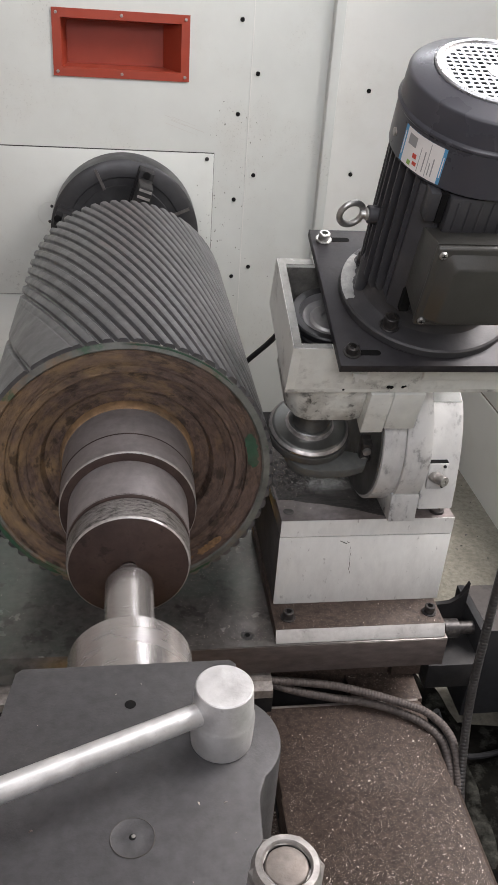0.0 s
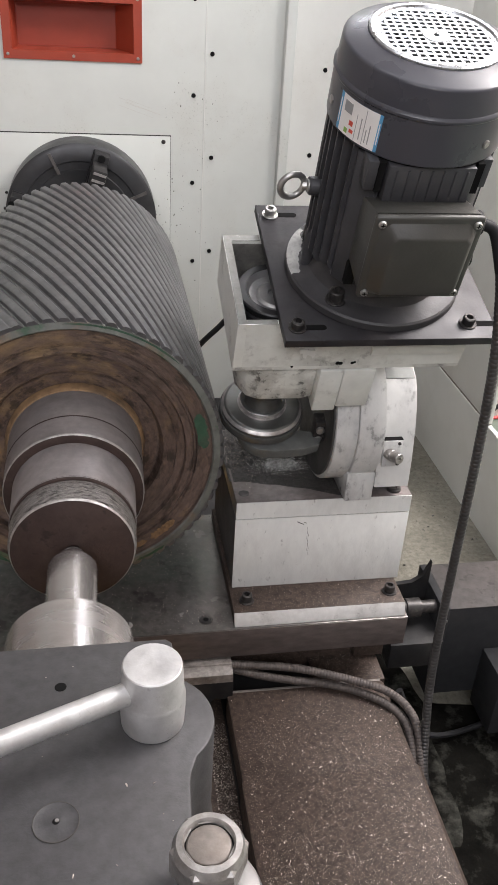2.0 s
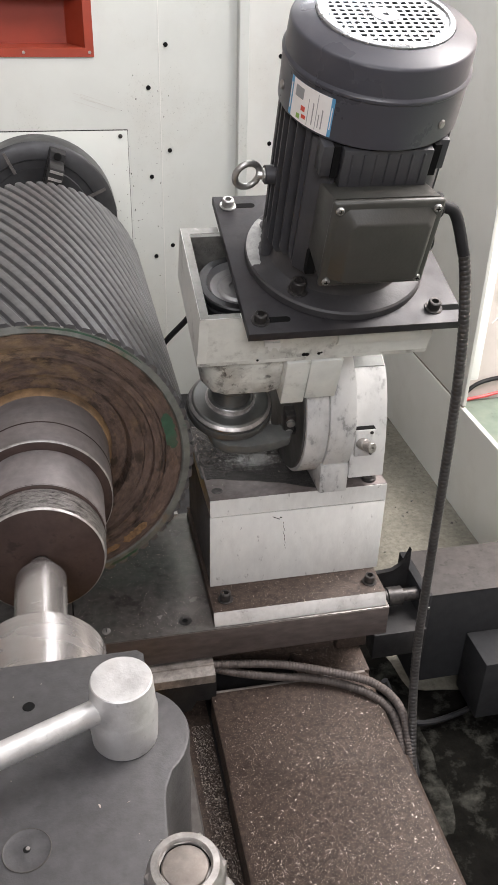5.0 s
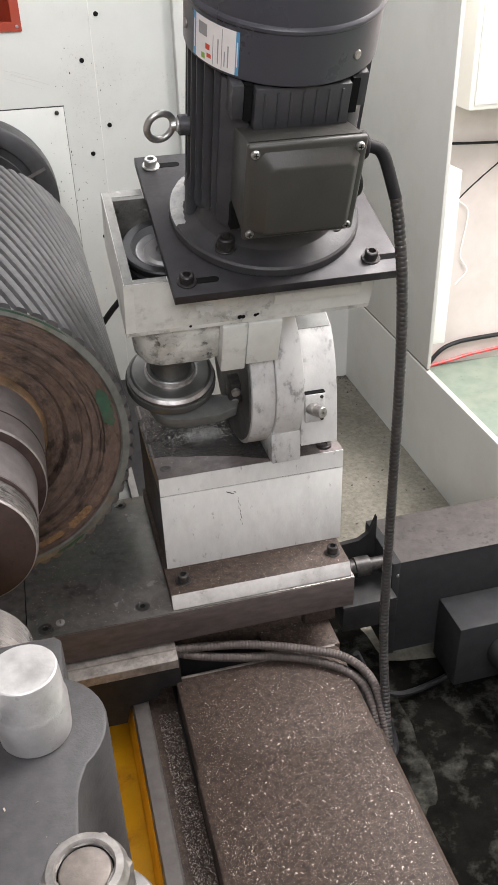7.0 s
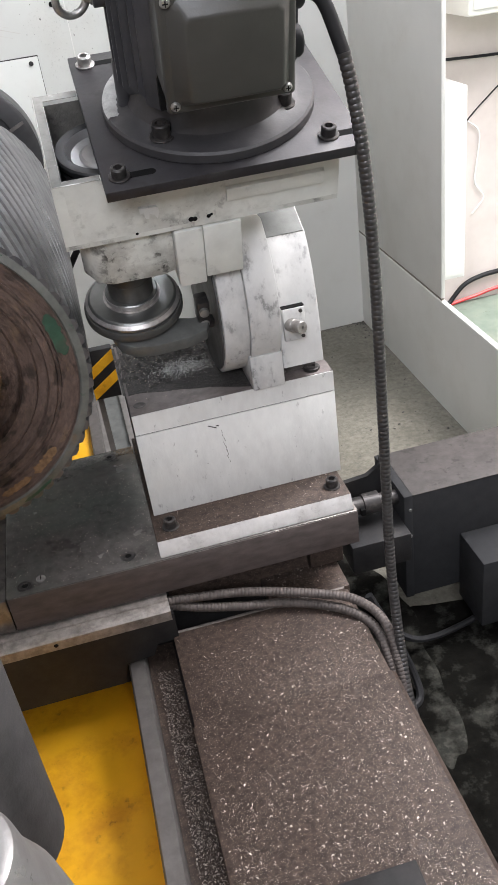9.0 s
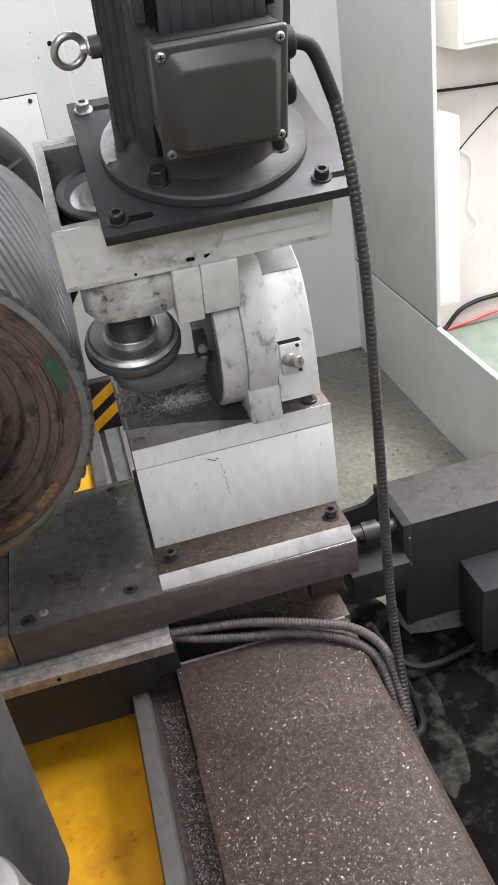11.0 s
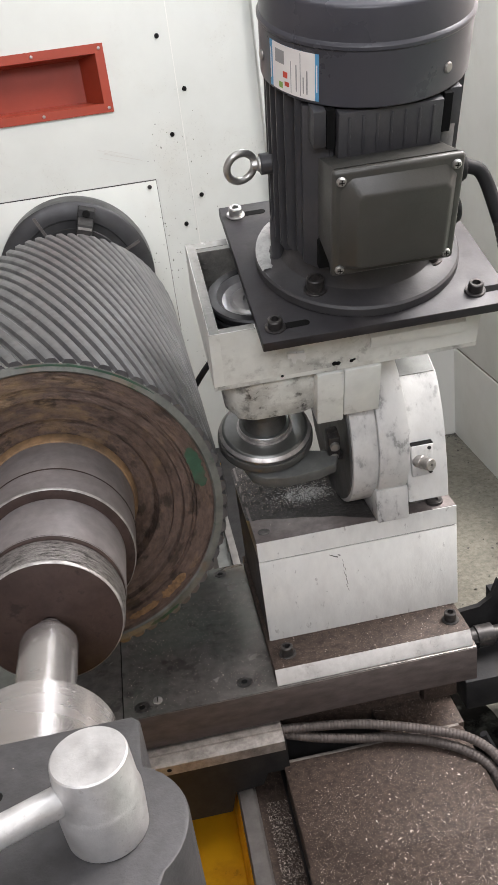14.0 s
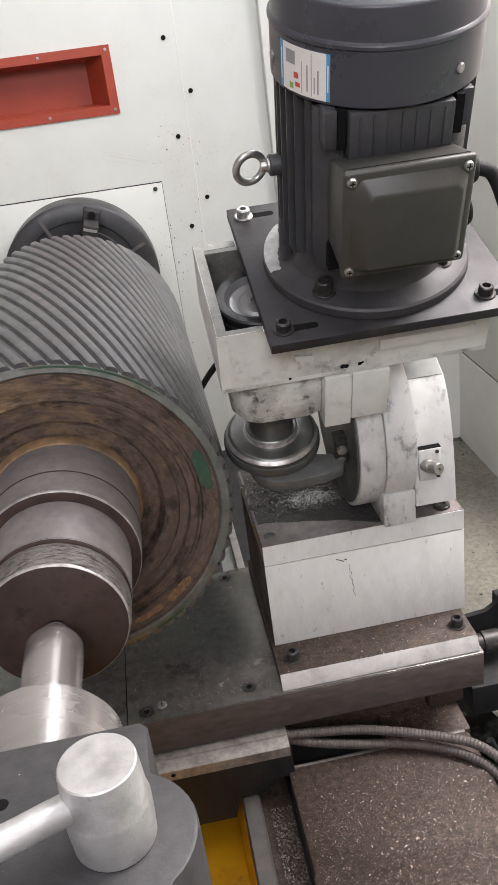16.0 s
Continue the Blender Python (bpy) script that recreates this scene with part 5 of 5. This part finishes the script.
box(bm, 0.318, 0.425, 0.05, 0.165, -0.185, -0.125, 0.002)
part("base", bm, DARKBODY, bk)
for pts, r in (([(0.318, -0.02, -0.17), (0.35, -0.045, -0.25), (0.372, -0.07, -0.32), (0.372, -0.10, FL + 0.008), (0.345, -0.12, FL + 0.008), (0.30, -0.13, FL + 0.008), (0.24, -0.13, FL + 0.008)], 0.007),
               ([(0.36, 0.02, -0.30), (0.42, 0.0, -0.33), (0.52, 0.02, FL + 0.02), (0.60, 0.04, -0.32)], 0.006)):
    bm = B()
    tube(bm, smooth_path(pts, 8), r, 8)
    solo("hose", bm, RUBBER, pts[0], "black rubber hose lying on the oily floor", "hose", "hoses beside the bed")
bm = B()
tube(bm, smooth_path([(-0.10, 0.50, 0.21), (-0.055, 0.455, 0.285), (-0.018, 0.42, 0.35), (0.02, 0.375, 0.415), (0.045, 0.30, 0.50), tuple(hv(0.05, 0.242, -0.04))], 8), 0.0055, 8)
solo("coolant_hose", bm, RUBBER, (0.0, 0.5, 0.33), "thin black coolant hose behind the roller", "hose")

# ---------------------------------------------------------------- roller between chuck and tailstock
AX, AZ = -0.2532, 0.344
ROLLY0, ROLLY1, RR = 0.0152, 0.775, 0.2239
rol = thing("grooved_roller", (AX, 0.3, AZ), "large grey steel roller with helical grooves, rusty end face", "roller")
NG, PROF = 64, 8
shape = [0.0, 0.0, 0.0, -0.0002, -0.0012, -0.0066, -0.0070, -0.0030]
ys = np.linspace(ROLLY0, ROLLY1, 90)
verts, faces = [], []
nv = NG * PROF
twist = math.tan(radians(20.5)) / RR
for y in ys:
    for g in range(NG):
        for k in range(PROF):
            th = 2 * math.pi * (g + k / PROF) / NG
            deg = math.degrees(th)
            uncut = 110 < deg < 205 and g != int(129 / 360 * NG)
            shallow = (310 < deg < 344) and y - ROLLY0 > 0.14
            r = RR + (0.0 if uncut else shape[k] * (0.12 if shallow else 1.0))
            a = th + twist * (y - ROLLY0)
            verts.append((AX + r * math.cos(a), y, AZ + r * math.sin(a)))
for i in range(len(ys) - 1):
    for k in range(nv):
        j = (k + 1) % nv
        faces.append((i * nv + k, i * nv + j, (i + 1) * nv + j, (i + 1) * nv + k))
for k in range(nv):
    a = 2 * math.pi * k / nv
    verts.append((AX + (RR - 0.009) * math.cos(a), ROLLY0, AZ + (RR - 0.009) * math.sin(a)))
last = nv * len(ys)
for k in range(nv):
    faces.append((k, last + k, last + (k + 1) % nv, (k + 1) % nv))
me = bpy.data.meshes.new("shell")
me.from_pydata(verts, [], faces)
bm = B()
bm.from_mesh(me)
bpy.data.meshes.remove(me)
part("shell", bm, ROLL, rol, angle=25)
YM = Matrix.Translation((AX, 0, AZ)) @ Matrix.Rotation(radians(-90), 4, "X")   # turned parts: height runs along +y
Y0 = ROLLY0


def turned(name, prof, material, parent, label="", n=96):
    bm = B()
    lathe(bm, prof, YM, n)
    return part(name, bm, material, parent, label)


turned("rim", [(RR - 0.0056, Y0 + 0.003), (RR - 0.0060, Y0 - 0.0003), (RR - 0.0155, Y0 - 0.002), (RR - 0.018, Y0 + 0.001)], RIMM, rol, "chamfered grey rim with traces of green paint")
turned("end_face", [(RR - 0.0175, Y0 + 0.0005), (RR - 0.019, Y0 + 0.005), (0.1835, Y0 + 0.0075), (0.1820, Y0 + 0.0115), (0.1785, Y0 + 0.0118), (0.1770, Y0 + 0.0088), (0.1668, Y0 + 0.0100), (0.1645, Y0 + 0.0180), (0.1530, Y0 + 0.0215), (0.1512, Y0 + 0.0185), (0.1330, Y0 + 0.0250), (0.1270, Y0 + 0.0400), (0.1090, Y0 + 0.0430), (0.0980, Y0 + 0.0455)], RUST, rol, "rusty brown turned end face with rings")
turned("hub_ring", [(0.1050, Y0 + 0.0420), (0.1035, Y0 + 0.0310), (0.1010, Y0 + 0.0270), (0.0968, Y0 + 0.0255)], RUSTRING, rol, "orange rust ring")
turned("shaft_collar", [(0.0994, Y0 + 0.0300), (0.0982, Y0 - 0.0390), (0.0972, Y0 - 0.0936)], JOURNAL, rol)
turned("collar_edge", [(0.0972, Y0 - 0.0933), (0.0968, Y0 - 0.0959), (0.0956, Y0 - 0.0970)], WORNEDGE, rol)
# Step face is darkened to paint in the shadow band beside the collar.
turned("collar_face", [(0.0960, Y0 - 0.0965), (0.0944, Y0 - 0.0975), (0.0833, Y0 - 0.0982), (0.0795, Y0 - 0.0936)], SHAFTEND, rol, "oily step of the shaft, coloured dark for its shade")
turned("oil_ring", [(0.0985, Y0 - 0.0455), (0.0988, Y0 - 0.0461), (0.0988, Y0 - 0.0481), (0.0984, Y0 - 0.0488)], SHAFTEND, rol)
turned("journal", [(0.0845, Y0 - 0.0910), (0.0840, Y0 - 0.1077), (0.0825, Y0 - 0.1749), (0.0815, Y0 - 0.1770)], JOURNAL, rol)
turned("oil_ring", [(0.0822, Y0 - 0.1759), (0.0795, Y0 - 0.1780), (0.0790, Y0 - 0.1806), (0.0805, Y0 - 0.1842)], SHAFTEND, rol)
turned("worn_band", [(0.0800, Y0 - 0.1837), (0.0812, Y0 - 0.1883), (0.0806, Y0 - 0.2152), (0.0785, Y0 - 0.2219)], KNURL, rol, "pitted worn band at the shaft's end")
turned("end_edge", [(0.0788, Y0 - 0.2212), (0.0784, Y0 - 0.2236), (0.0770, Y0 - 0.2249)], WORNEDGE, rol)
turned("shaft_end", [(0.0774, Y0 - 0.2243), (0.0764, Y0 - 0.2250), (0.0100, Y0 - 0.2250), (0.0075, Y0 - 0.2183), (0, Y0 - 0.2079)], SHAFTEND, rol, "brown shaft end face with a centre hole")
turned("rear_neck", [(0, ROLLY1 + 0.18), (0.11, ROLLY1 + 0.18), (0.115, ROLLY1 + 0.02), (0.20, ROLLY1 + 0.004), (RR - 0.006, ROLLY1 - 0.002)], ROLL, rol)


def on_face(a0, a1, r0, r1, y):
    """A ragged patch of old paint on the roller's end."""
    bm = B()
    n = 24

    def at(k, r, q):
        a = radians(a0 + (a1 - a0) * k / n)
        edge = 0.28 * (r1 - r0) * noise.noise(Vector((a0 + k * 0.45, q, 0.0))) + (r1 - r0) * 0.5 * q * max(0.0, abs(2 * k / n - 1) - 0.75) * 3
        return bm.verts.new((AX + (r + edge) * math.cos(a), y, AZ + (r + edge) * math.sin(a)))

    lo = [at(k, r0, 1.0) for k in range(n + 1)]
    up = [at(k, r1, -1.0) for k in range(n + 1)]
    for k in range(n):
        bm.faces.new((lo[k], lo[k + 1], up[k + 1], up[k]))
    return bm


for a0, a1, r0, r1, y in ((2, 20, 0.1850, 0.2010, Y0 + 0.0045), (-66, -52, 0.2125, 0.2168, Y0 - 0.0028), (45, 92, 0.2145, 0.2172, Y0 - 0.0025), (200, 240, 0.211, 0.2172, Y0 - 0.0028)):
    part("paint_trace", on_face(a0, a1, r0, r1, y), GREEN, rol)

for a0, a1, r0, r1, y in ((-72, -57, 0.1880, 0.1975, Y0 + 0.0045), (-55, -40, 0.1870, 0.1990, Y0 + 0.0045)):
    part("rust_patch", on_face(a0, a1, r0, r1, y), RUSTBLOOM, rol, "orange rust bloom on the end face")

chk = thing("lathe_chuck", (AX, 1.2, AZ), "dark steel lathe chuck with stepped jaws", "chuck")
CHY = WY - 0.104
turned("body", [(0, CHY), (0.05, CHY), (0.1365, CHY), (0.1386, CHY + 0.003), (0.1575, CHY + 0.003), (0.1596, CHY), (0.1943, CHY), (0.2042, CHY + 0.006), (0.2053, CHY + 0.012), (0.2053, WY - 0.006), (0, WY - 0.006)], CHUCKM, chk)
for k in range(4):
    ang = radians(72 + 90 * k)
    rot = Matrix.Translation((AX, 0, AZ)) @ Matrix.Rotation(-ang, 4, "Y")
    bm = B()
    box(bm, 0.06, 0.196, CHY - 0.006, CHY + 0.001, -0.022, 0.022, 0.002, m=rot)
    part("jaw_slide", bm, DARKBODY, chk)
    bm = B()
    box(bm, 0.10, 0.178, CHY - 0.16, CHY - 0.006, -0.018, 0.018, 0.002, m=rot)
    box(bm, 0.10, 0.196, CHY - 0.06, CHY - 0.006, -0.020, 0.020, 0.002, m=rot)
    jaw = part("jaw", bm, DARKBODY, chk, "black stepped steel jaw")
    for off in (0.112, 0.130, 0.148, 0.166):
        bm = B()
        box(bm, off, off + 0.006, CHY - 0.163, CHY - 0.159, -0.0165, 0.0165, m=rot)
        part("jaw_tooth", bm, WORNEDGE, jaw)
    bm = B()
    lathe(bm, disc_prof(0.010, 0, 0.004), rot @ axis_m((0.188, CHY - 0.061, 0), (0, -1, 0)), 16)
    part("jaw_screw", bm, HOLE, jaw)
    ang2 = ang + radians(42)
    rot2 = Matrix.Translation((AX, 0, AZ)) @ Matrix.Rotation(-ang2, 4, "Y")
    bm = B()
    box(bm, 0.135, 0.194, CHY - 0.003, CHY + 0.001, -0.004, 0.004, m=rot2)
    part("face_slot", bm, RAILM, chk)

# ---------------------------------------------------------------- tailstock
TZ = 0.441
tail = thing("tailstock", (-0.24, -0.7, -0.2), "dark grey painted tailstock with quill and clamp lever", "tailstock")
HX, HY = -0.1755, -0.5755
outline = [(-0.360, -0.484), (-0.354, -0.4785), (-0.157, -0.4785), (-0.1515, -0.484), (-0.1515, -0.522)]
outline += [(HX + 0.053 * math.cos(radians(62 - 112 * k / 12)), HY + 0.053 * math.sin(radians(62 - 112 * k / 12))) for k in range(13)]
outline += [(-0.1475, -0.631), (-0.1495, -0.640), (-0.151, -0.66), (-0.1525, -0.69), (-0.1525, -0.95), (-0.43, -0.95)]
bm = B()
prism(bm, outline, 0.232, TZ, "xy", bev=0.003)
part("head_casting", bm, TAIL, tail)
bm = B()
prism(bm, [(-0.40, -0.50), (-0.21, -0.50), (-0.21, -0.95), (-0.42, -0.95)], -0.205, 0.232, "xy", bev=0.003)
part("body_casting", bm, TAIL, tail)
bm = B()
lathe(bm, [(0.0, -0.480), (0.069, -0.480), (0.069, -0.380), (0.0655, -0.3755), (0.0655, -0.375), (0.034, -0.375), (0.034, -0.377), (0, -0.377)], YM, 64)
part("sleeve", bm, BRIGHT, tail, "turned steel quill sleeve", angle=15)
bm = B()
lathe(bm, [(0.0300, -0.38), (0.0300, -0.247), (0.0285, -0.244), (0.010, -0.2120), (0.0, -0.2085)], YM, 48)
part("live_centre", bm, BRIGHT, tail, "bright steel centre", angle=15)
bm = B()
lathe(bm, [(0.0172, 0.0002), (0.0168, 0.0006), (0.0160, 0.0002), (0.006, 0.0004), (0.0045, 0.001), (0, 0.0005)], axis_m((-0.2530, -0.664, TZ), "z"), 32)
part("plug", bm, TAIL, tail)
bm = B()
lathe(bm, [(0.0176, 0.0003), (0.0174, 0.0008), (0.0169, 0.0008), (0.0167, 0.0003)], axis_m((-0.2530, -0.664, TZ), "z"), 40)
part("plug_seam", bm, SPECK, tail, "dark seam round the plug")
bm = B()
lathe(bm, [(0.0, 0.0013), (0.0015, 0.0012), (0.0018, 0.0006)], axis_m((-0.2522, -0.6632, TZ), "z"), 10)
part("plug_tip", bm, NUTM, tail, "small bright screw tip")
bm = B()
lathe(bm, [(0.0, 0.0005), (0.0046, 0.0005), (0.0052, 0.0)], axis_m((-0.2535, -0.530, TZ), "z"), 20)
part("oil_hole", bm, HOLE, tail)
bm = B()
lathe(bm, [(0.0, 0.0008), (0.0035, 0.0008), (0.004, 0.0003)], axis_m((-0.2530, -0.664, TZ), "z"), 12)
part("plug_hole", bm, HOLE, tail)
bm = B()
lathe(bm, [(0.0, 0.0008), (0.0065, 0.0008), (0.0075, 0.0003)], axis_m((-0.2530, -0.76, TZ), "z"), 20)
part("oil_hole", bm, HOLE, tail)

lev = thing("clamp_lever", (HX, HY, TZ), "cast aluminium clamp lever on the tailstock", "lever")
bm = B()
lathe(bm, [(0, 0.0005), (0.0258, 0.0005), (0.0266, 0.002), (0.0276, 0.020), (0.0278, 0.032), (0.0272, 0.0345), (0.0266, 0.0365), (0.0249, 0.0625), (0.0245, 0.0643), (0.0236, 0.0651), (0, 0.0654)], axis_m((HX, HY, TZ), "z"), 56)
part("hub", bm, ALU, lev, angle=25)
bm = B()
d0 = Vector((HX - 0.016, HY - 0.007, TZ + 0.043))
d1 = Vector((HX - 0.225, HY - 0.101, TZ + 0.054))
tube(bm, [d0 + (d1 - d0) * k / 12 for k in range(13)], 0.0098, 20)
part("bar", bm, ALU, lev)
nut = thing("clamp_nut", (-0.139, -0.713, 0.42), "large bright hexagon nut on its threaded stud", "nut")
NX, NY, NZ = -0.147, -0.728, 0.4745
bm = B()
lathe(bm, [(0.0180, -0.012), (0.0262, -0.012), (0.0272, -0.0105), (0.0272, 0.0115), (0.0235, 0.0150), (0.0180, 0.0150)], axis_m((NX, NY, NZ), "z"), 6)
part("nut", bm, NUTM, nut, angle=20)
bm = B()
lathe(bm, [(0.0255, 0.0105), (0.0236, 0.0152), (0.0225, 0.0172), (0.0182, 0.0176), (0.0170, 0.0160), (0.0168, 0.008)], axis_m((NX, NY, NZ), "z"), 48)
part("chamfer_ring", bm, NUTM, nut)
bm = B()
lathe(bm, [(0.0172, 0.0120), (0.0150, 0.0120)], axis_m((NX, NY, NZ), "z"), 40)
part("thread_gap", bm, HOLE, nut)
bm = B()
lathe(bm, [(0.0158, -0.30), (0.0158, 0.0128), (0.0150, 0.0142), (0.0142, 0.0146), (0, 0.0148)], axis_m((NX, NY, NZ), "z"), 40)
part("stud", bm, STUDM, nut, "dull brownish threaded stud")
bm = B()
lathe(bm, [(0.0150, 0.4370), (0.034, 0.4370), (0.0385, 0.4345), (0.0410, 0.4285), (0.0440, 0.405), (0.0530, 0.380), (0.0580, 0.345), (0.0590, 0.232)], Matrix.Translation((NX, NY, 0)), 48)
part("clamp_boss", bm, BOSSM, nut, "glossy grey flared boss under the nut")

# ---------------------------------------------------------------- oil specks thrown on the back wall
speck_rng = np.random.default_rng(11)
verts, faces = [], []
while len(faces) < 170:
    x, z = speck_rng.uniform(-0.10, 0.29), speck_rng.uniform(0.02, 0.72)
    if speck_rng.random() > math.exp(-((x - 0.03) / 0.085) ** 2) * (0.35 + 0.65 * math.exp(-((z - 0.38) / 0.20) ** 2)):
        continue
    r = 0.0004 + 0.0015 * speck_rng.random() ** 4
    y = WY - (0.0046 if x < -0.0025 and z < 0.5535 else 0.0005)
    b = len(verts)
    long = speck_rng.uniform(1.0, 1.9)
    verts += [(x + r * math.cos(a), y, z - WALLZ + long * r * math.sin(a)) for a in [2 * math.pi * k / 7 for k in range(7)]]
    faces.append(tuple(range(b, b + 7)))
me = bpy.data.meshes.new("oil_specks")
me.from_pydata(verts, [], faces)
me.materials.append(SPECK)
ob = new("oil_specks", me)
ob.location = (0, 0, H + WALLZ)
tagged(ob, "small dark oil specks spattered over the cream wall", "oil specks", kind="stuff")

# ---------------------------------------------------------------- chips
rng = np.random.default_rng(7)


def chips(name, count, where, label, size=(0.0012, 0.0042), at=(0, 0, 0), slim=(0.22, 0.5), material=None, kind_of="metal chips"):
    """Small curled flakes lying on a surface, mostly short, a few long; where() gives a place."""
    verts, faces = [], []
    for _ in range(count):
        x, y, z = where()
        a = rng.uniform(0, 2 * math.pi)
        ln = size[0] + (size[1] - size[0]) * rng.random() ** 2.2
        wd = max(0.0005, ln * rng.uniform(*slim))
        curl = rng.uniform(-0.35, 0.35)
        arch = ln * rng.uniform(0.05, 0.35)
        roll = rng.uniform(-0.5, 0.5)
        b = len(verts)
        for s in (-1.0, -0.35, 0.35, 1.0):
            bend = curl * ln * (1 - s * s) * 0.5
            up = arch * (1 - s * s) + 0.0002
            w = wd * (0.55 if abs(s) == 1.0 else 1.0)
            for q in (-1, 1):
                dx, dy = s * ln / 2, bend + q * w / 2
                verts.append((x + dx * math.cos(a) - dy * math.sin(a) - at[0], y + dx * math.sin(a) + dy * math.cos(a) - at[1], z + up + (q * roll + abs(roll)) * w * 0.5 - at[2]))
        for k in range(3):
            faces.append((b + 2 * k, b + 2 * k + 1, b + 2 * k + 3, b + 2 * k + 2))
    me = bpy.data.meshes.new(name)
    me.from_pydata(verts, [], faces)
    me.materials.append(material or CHIPM)
    ob = new(name, me)
    ob.location = (at[0], at[1], at[2] + H)
    return tagged(ob, label, kind_of, kind="stuff")


def on_cover():
    while True:
        x, y = rng.uniform(-0.004, 0.278), rng.uniform(-0.60, -0.020)
        if y > -0.05 - 0.25 * max(0.0, 0.16 - x) and rng.random() < 0.85:
            continue
        if 0.095 < x < 0.205 and y < -0.482:
            continue
        if noise.noise(Vector((x * 14, y * 14, 3.3))) + rng.uniform(-0.4, 0.9) < 0:
            continue
        if rng.random() < 0.45 + 0.55 * min(1.0, max(0.0, (-y - 0.02) / 0.25)):
            return x, y, COVZ + (0.0005 if y > -0.205 else 0.0035)


chips("metal_chips", 12000, on_cover, "fine dull steel chips scattered on the way cover", (0.0004, 0.0013), at=(0.14, -0.3, COVZ))
chips("metal_chips", 3400, on_cover, "bright curled steel chips scattered on the way cover", (0.0009, 0.0042), at=(0.14, -0.3, COVZ))
chips("metal_chips", 6000, lambda: (rng.uniform(-0.047, -0.014), rng.uniform(-0.62, -0.03), -0.2045), "bright steel chips in the channel beside the rail", (0.0008, 0.0038), at=(-0.03, -0.3, -0.2))
chips("metal_chips", 1600, lambda: (rng.uniform(-0.225, -0.002) if rng.random() < 0.85 else rng.uniform(-0.6, -0.24), rng.uniform(0.002, 0.25) ** 1.0, 0.0002), "fine steel chips on the cross slide", (0.0006, 0.0020), at=(-0.1, 0.1, 0.0))
chips("metal_chips", 520, lambda: (rng.uniform(0.004, 0.305), rng.uniform(0.004, 0.073), 0.0238), "fine steel chips on the block's flange", (0.0006, 0.0022), at=(0.15, 0.04, 0.0238))
chips("metal_chips", 600, lambda: (rng.uniform(-0.3, -0.006), rng.uniform(-0.016, 0.0), -0.0705 + 0.0), "fine steel chips on the saddle's front strip", (0.0008, 0.0026), at=(-0.15, -0.01, -0.07))
bm = B()
hn, hm = 60, 40
grid = []
for i in range(hn + 1):
    row = []
    for j in range(hm + 1):
        p, q = 2 * i / hn - 1, 2 * j / hm - 1
        bump = noise.noise(Vector((i * 0.31, j * 0.27, 0.5)))
        fall = max(0.0, 1.0 - p * p - q * q + 0.25 * bump)
        row.append(bm.verts.new((0.080 + 0.078 * p, 0.232 + 0.088 * q, 0.2073 + 0.012 * min(1.0, fall) ** 1.6 + 0.004 * bump * (fall > 0))))
    grid.append(row)
spots_on_heap = [tuple(v.co) for row in grid for v in row]
for i in range(hn):
    for j in range(hm):
        bm.faces.new((grid[i][j], grid[i + 1][j], grid[i + 1][j + 1], grid[i][j + 1]))
solo("swarf_heap", bm, SWARF, (0.07, 0.22, 0.2076), "grey heap of fine steel swarf under the cutter", "swarf", kind="stuff", angle=80)


def on_heap():
    i, j = rng.integers(1, hn), rng.integers(1, hm)
    c = spots_on_heap[i * (hm + 1) + j]
    if c[2] < 0.2085:
        return on_heap()
    return c[0] + rng.uniform(-0.002, 0.002), c[1] + rng.uniform(-0.003, 0.003), c[2] + 0.0006


chips("metal_chips", 1300, on_heap, "bright steel chips on the swarf heap", (0.0008, 0.0030), at=(0.07, 0.22, 0.21))
chips("metal_chips", 1500, lambda: (rng.uniform(0.01, 0.15), rng.normal(0.23, 0.045), 0.2085), "steel chips strewn on the block under the cutter", (0.0008, 0.003), at=(0.06, 0.25, 0.208))
chips("metal_chips", 3000, lambda: (rng.normal(0.100, 0.022), rng.normal(0.180, 0.012), 0.2090 + 0.012 * rng.random()), "bright steel chips heaped under the cutter guard", (0.0010, 0.0028), at=(0.09, 0.245, 0.209), material=FROST)
chips("metal_chips", 34, lambda: (rng.uniform(-0.34, -0.16), rng.uniform(-0.85, -0.48), TZ + 0.0003), "few steel chips on the tailstock", (0.0009, 0.0036), at=(-0.24, -0.66, TZ))
chips("metal_chips", 420, lambda: (rng.uniform(0.158, 0.288), 0.07 - 0.07 * rng.random() ** 2, -0.1458), "steel chips under the cross slide's edge", (0.001, 0.003), at=(0.15, 0.03, -0.1445))


def on_corner():
    if rng.random() < 0.3:
        return SX - 0.004 - 0.06 * rng.random() ** 2, WY - 0.03 - 0.12 * rng.random() ** 2, FL + 0.0005
    if rng.random() < 0.4:
        return rng.uniform(0.4, SX), WY - 0.03 - 0.05 * rng.random() ** 3, FL + 0.0005
    return rng.uniform(0.33, SX - 0.01), rng.uniform(0.25, WY - 0.03), FL + 0.0005


chips("floor_dirt", 420, on_corner, "dark crumbs and dirt on the concrete along the sill", (0.0015, 0.008), at=(0.6, 0.9, FL), slim=(0.5, 0.9), material=SPECK, kind_of="floor dirt")
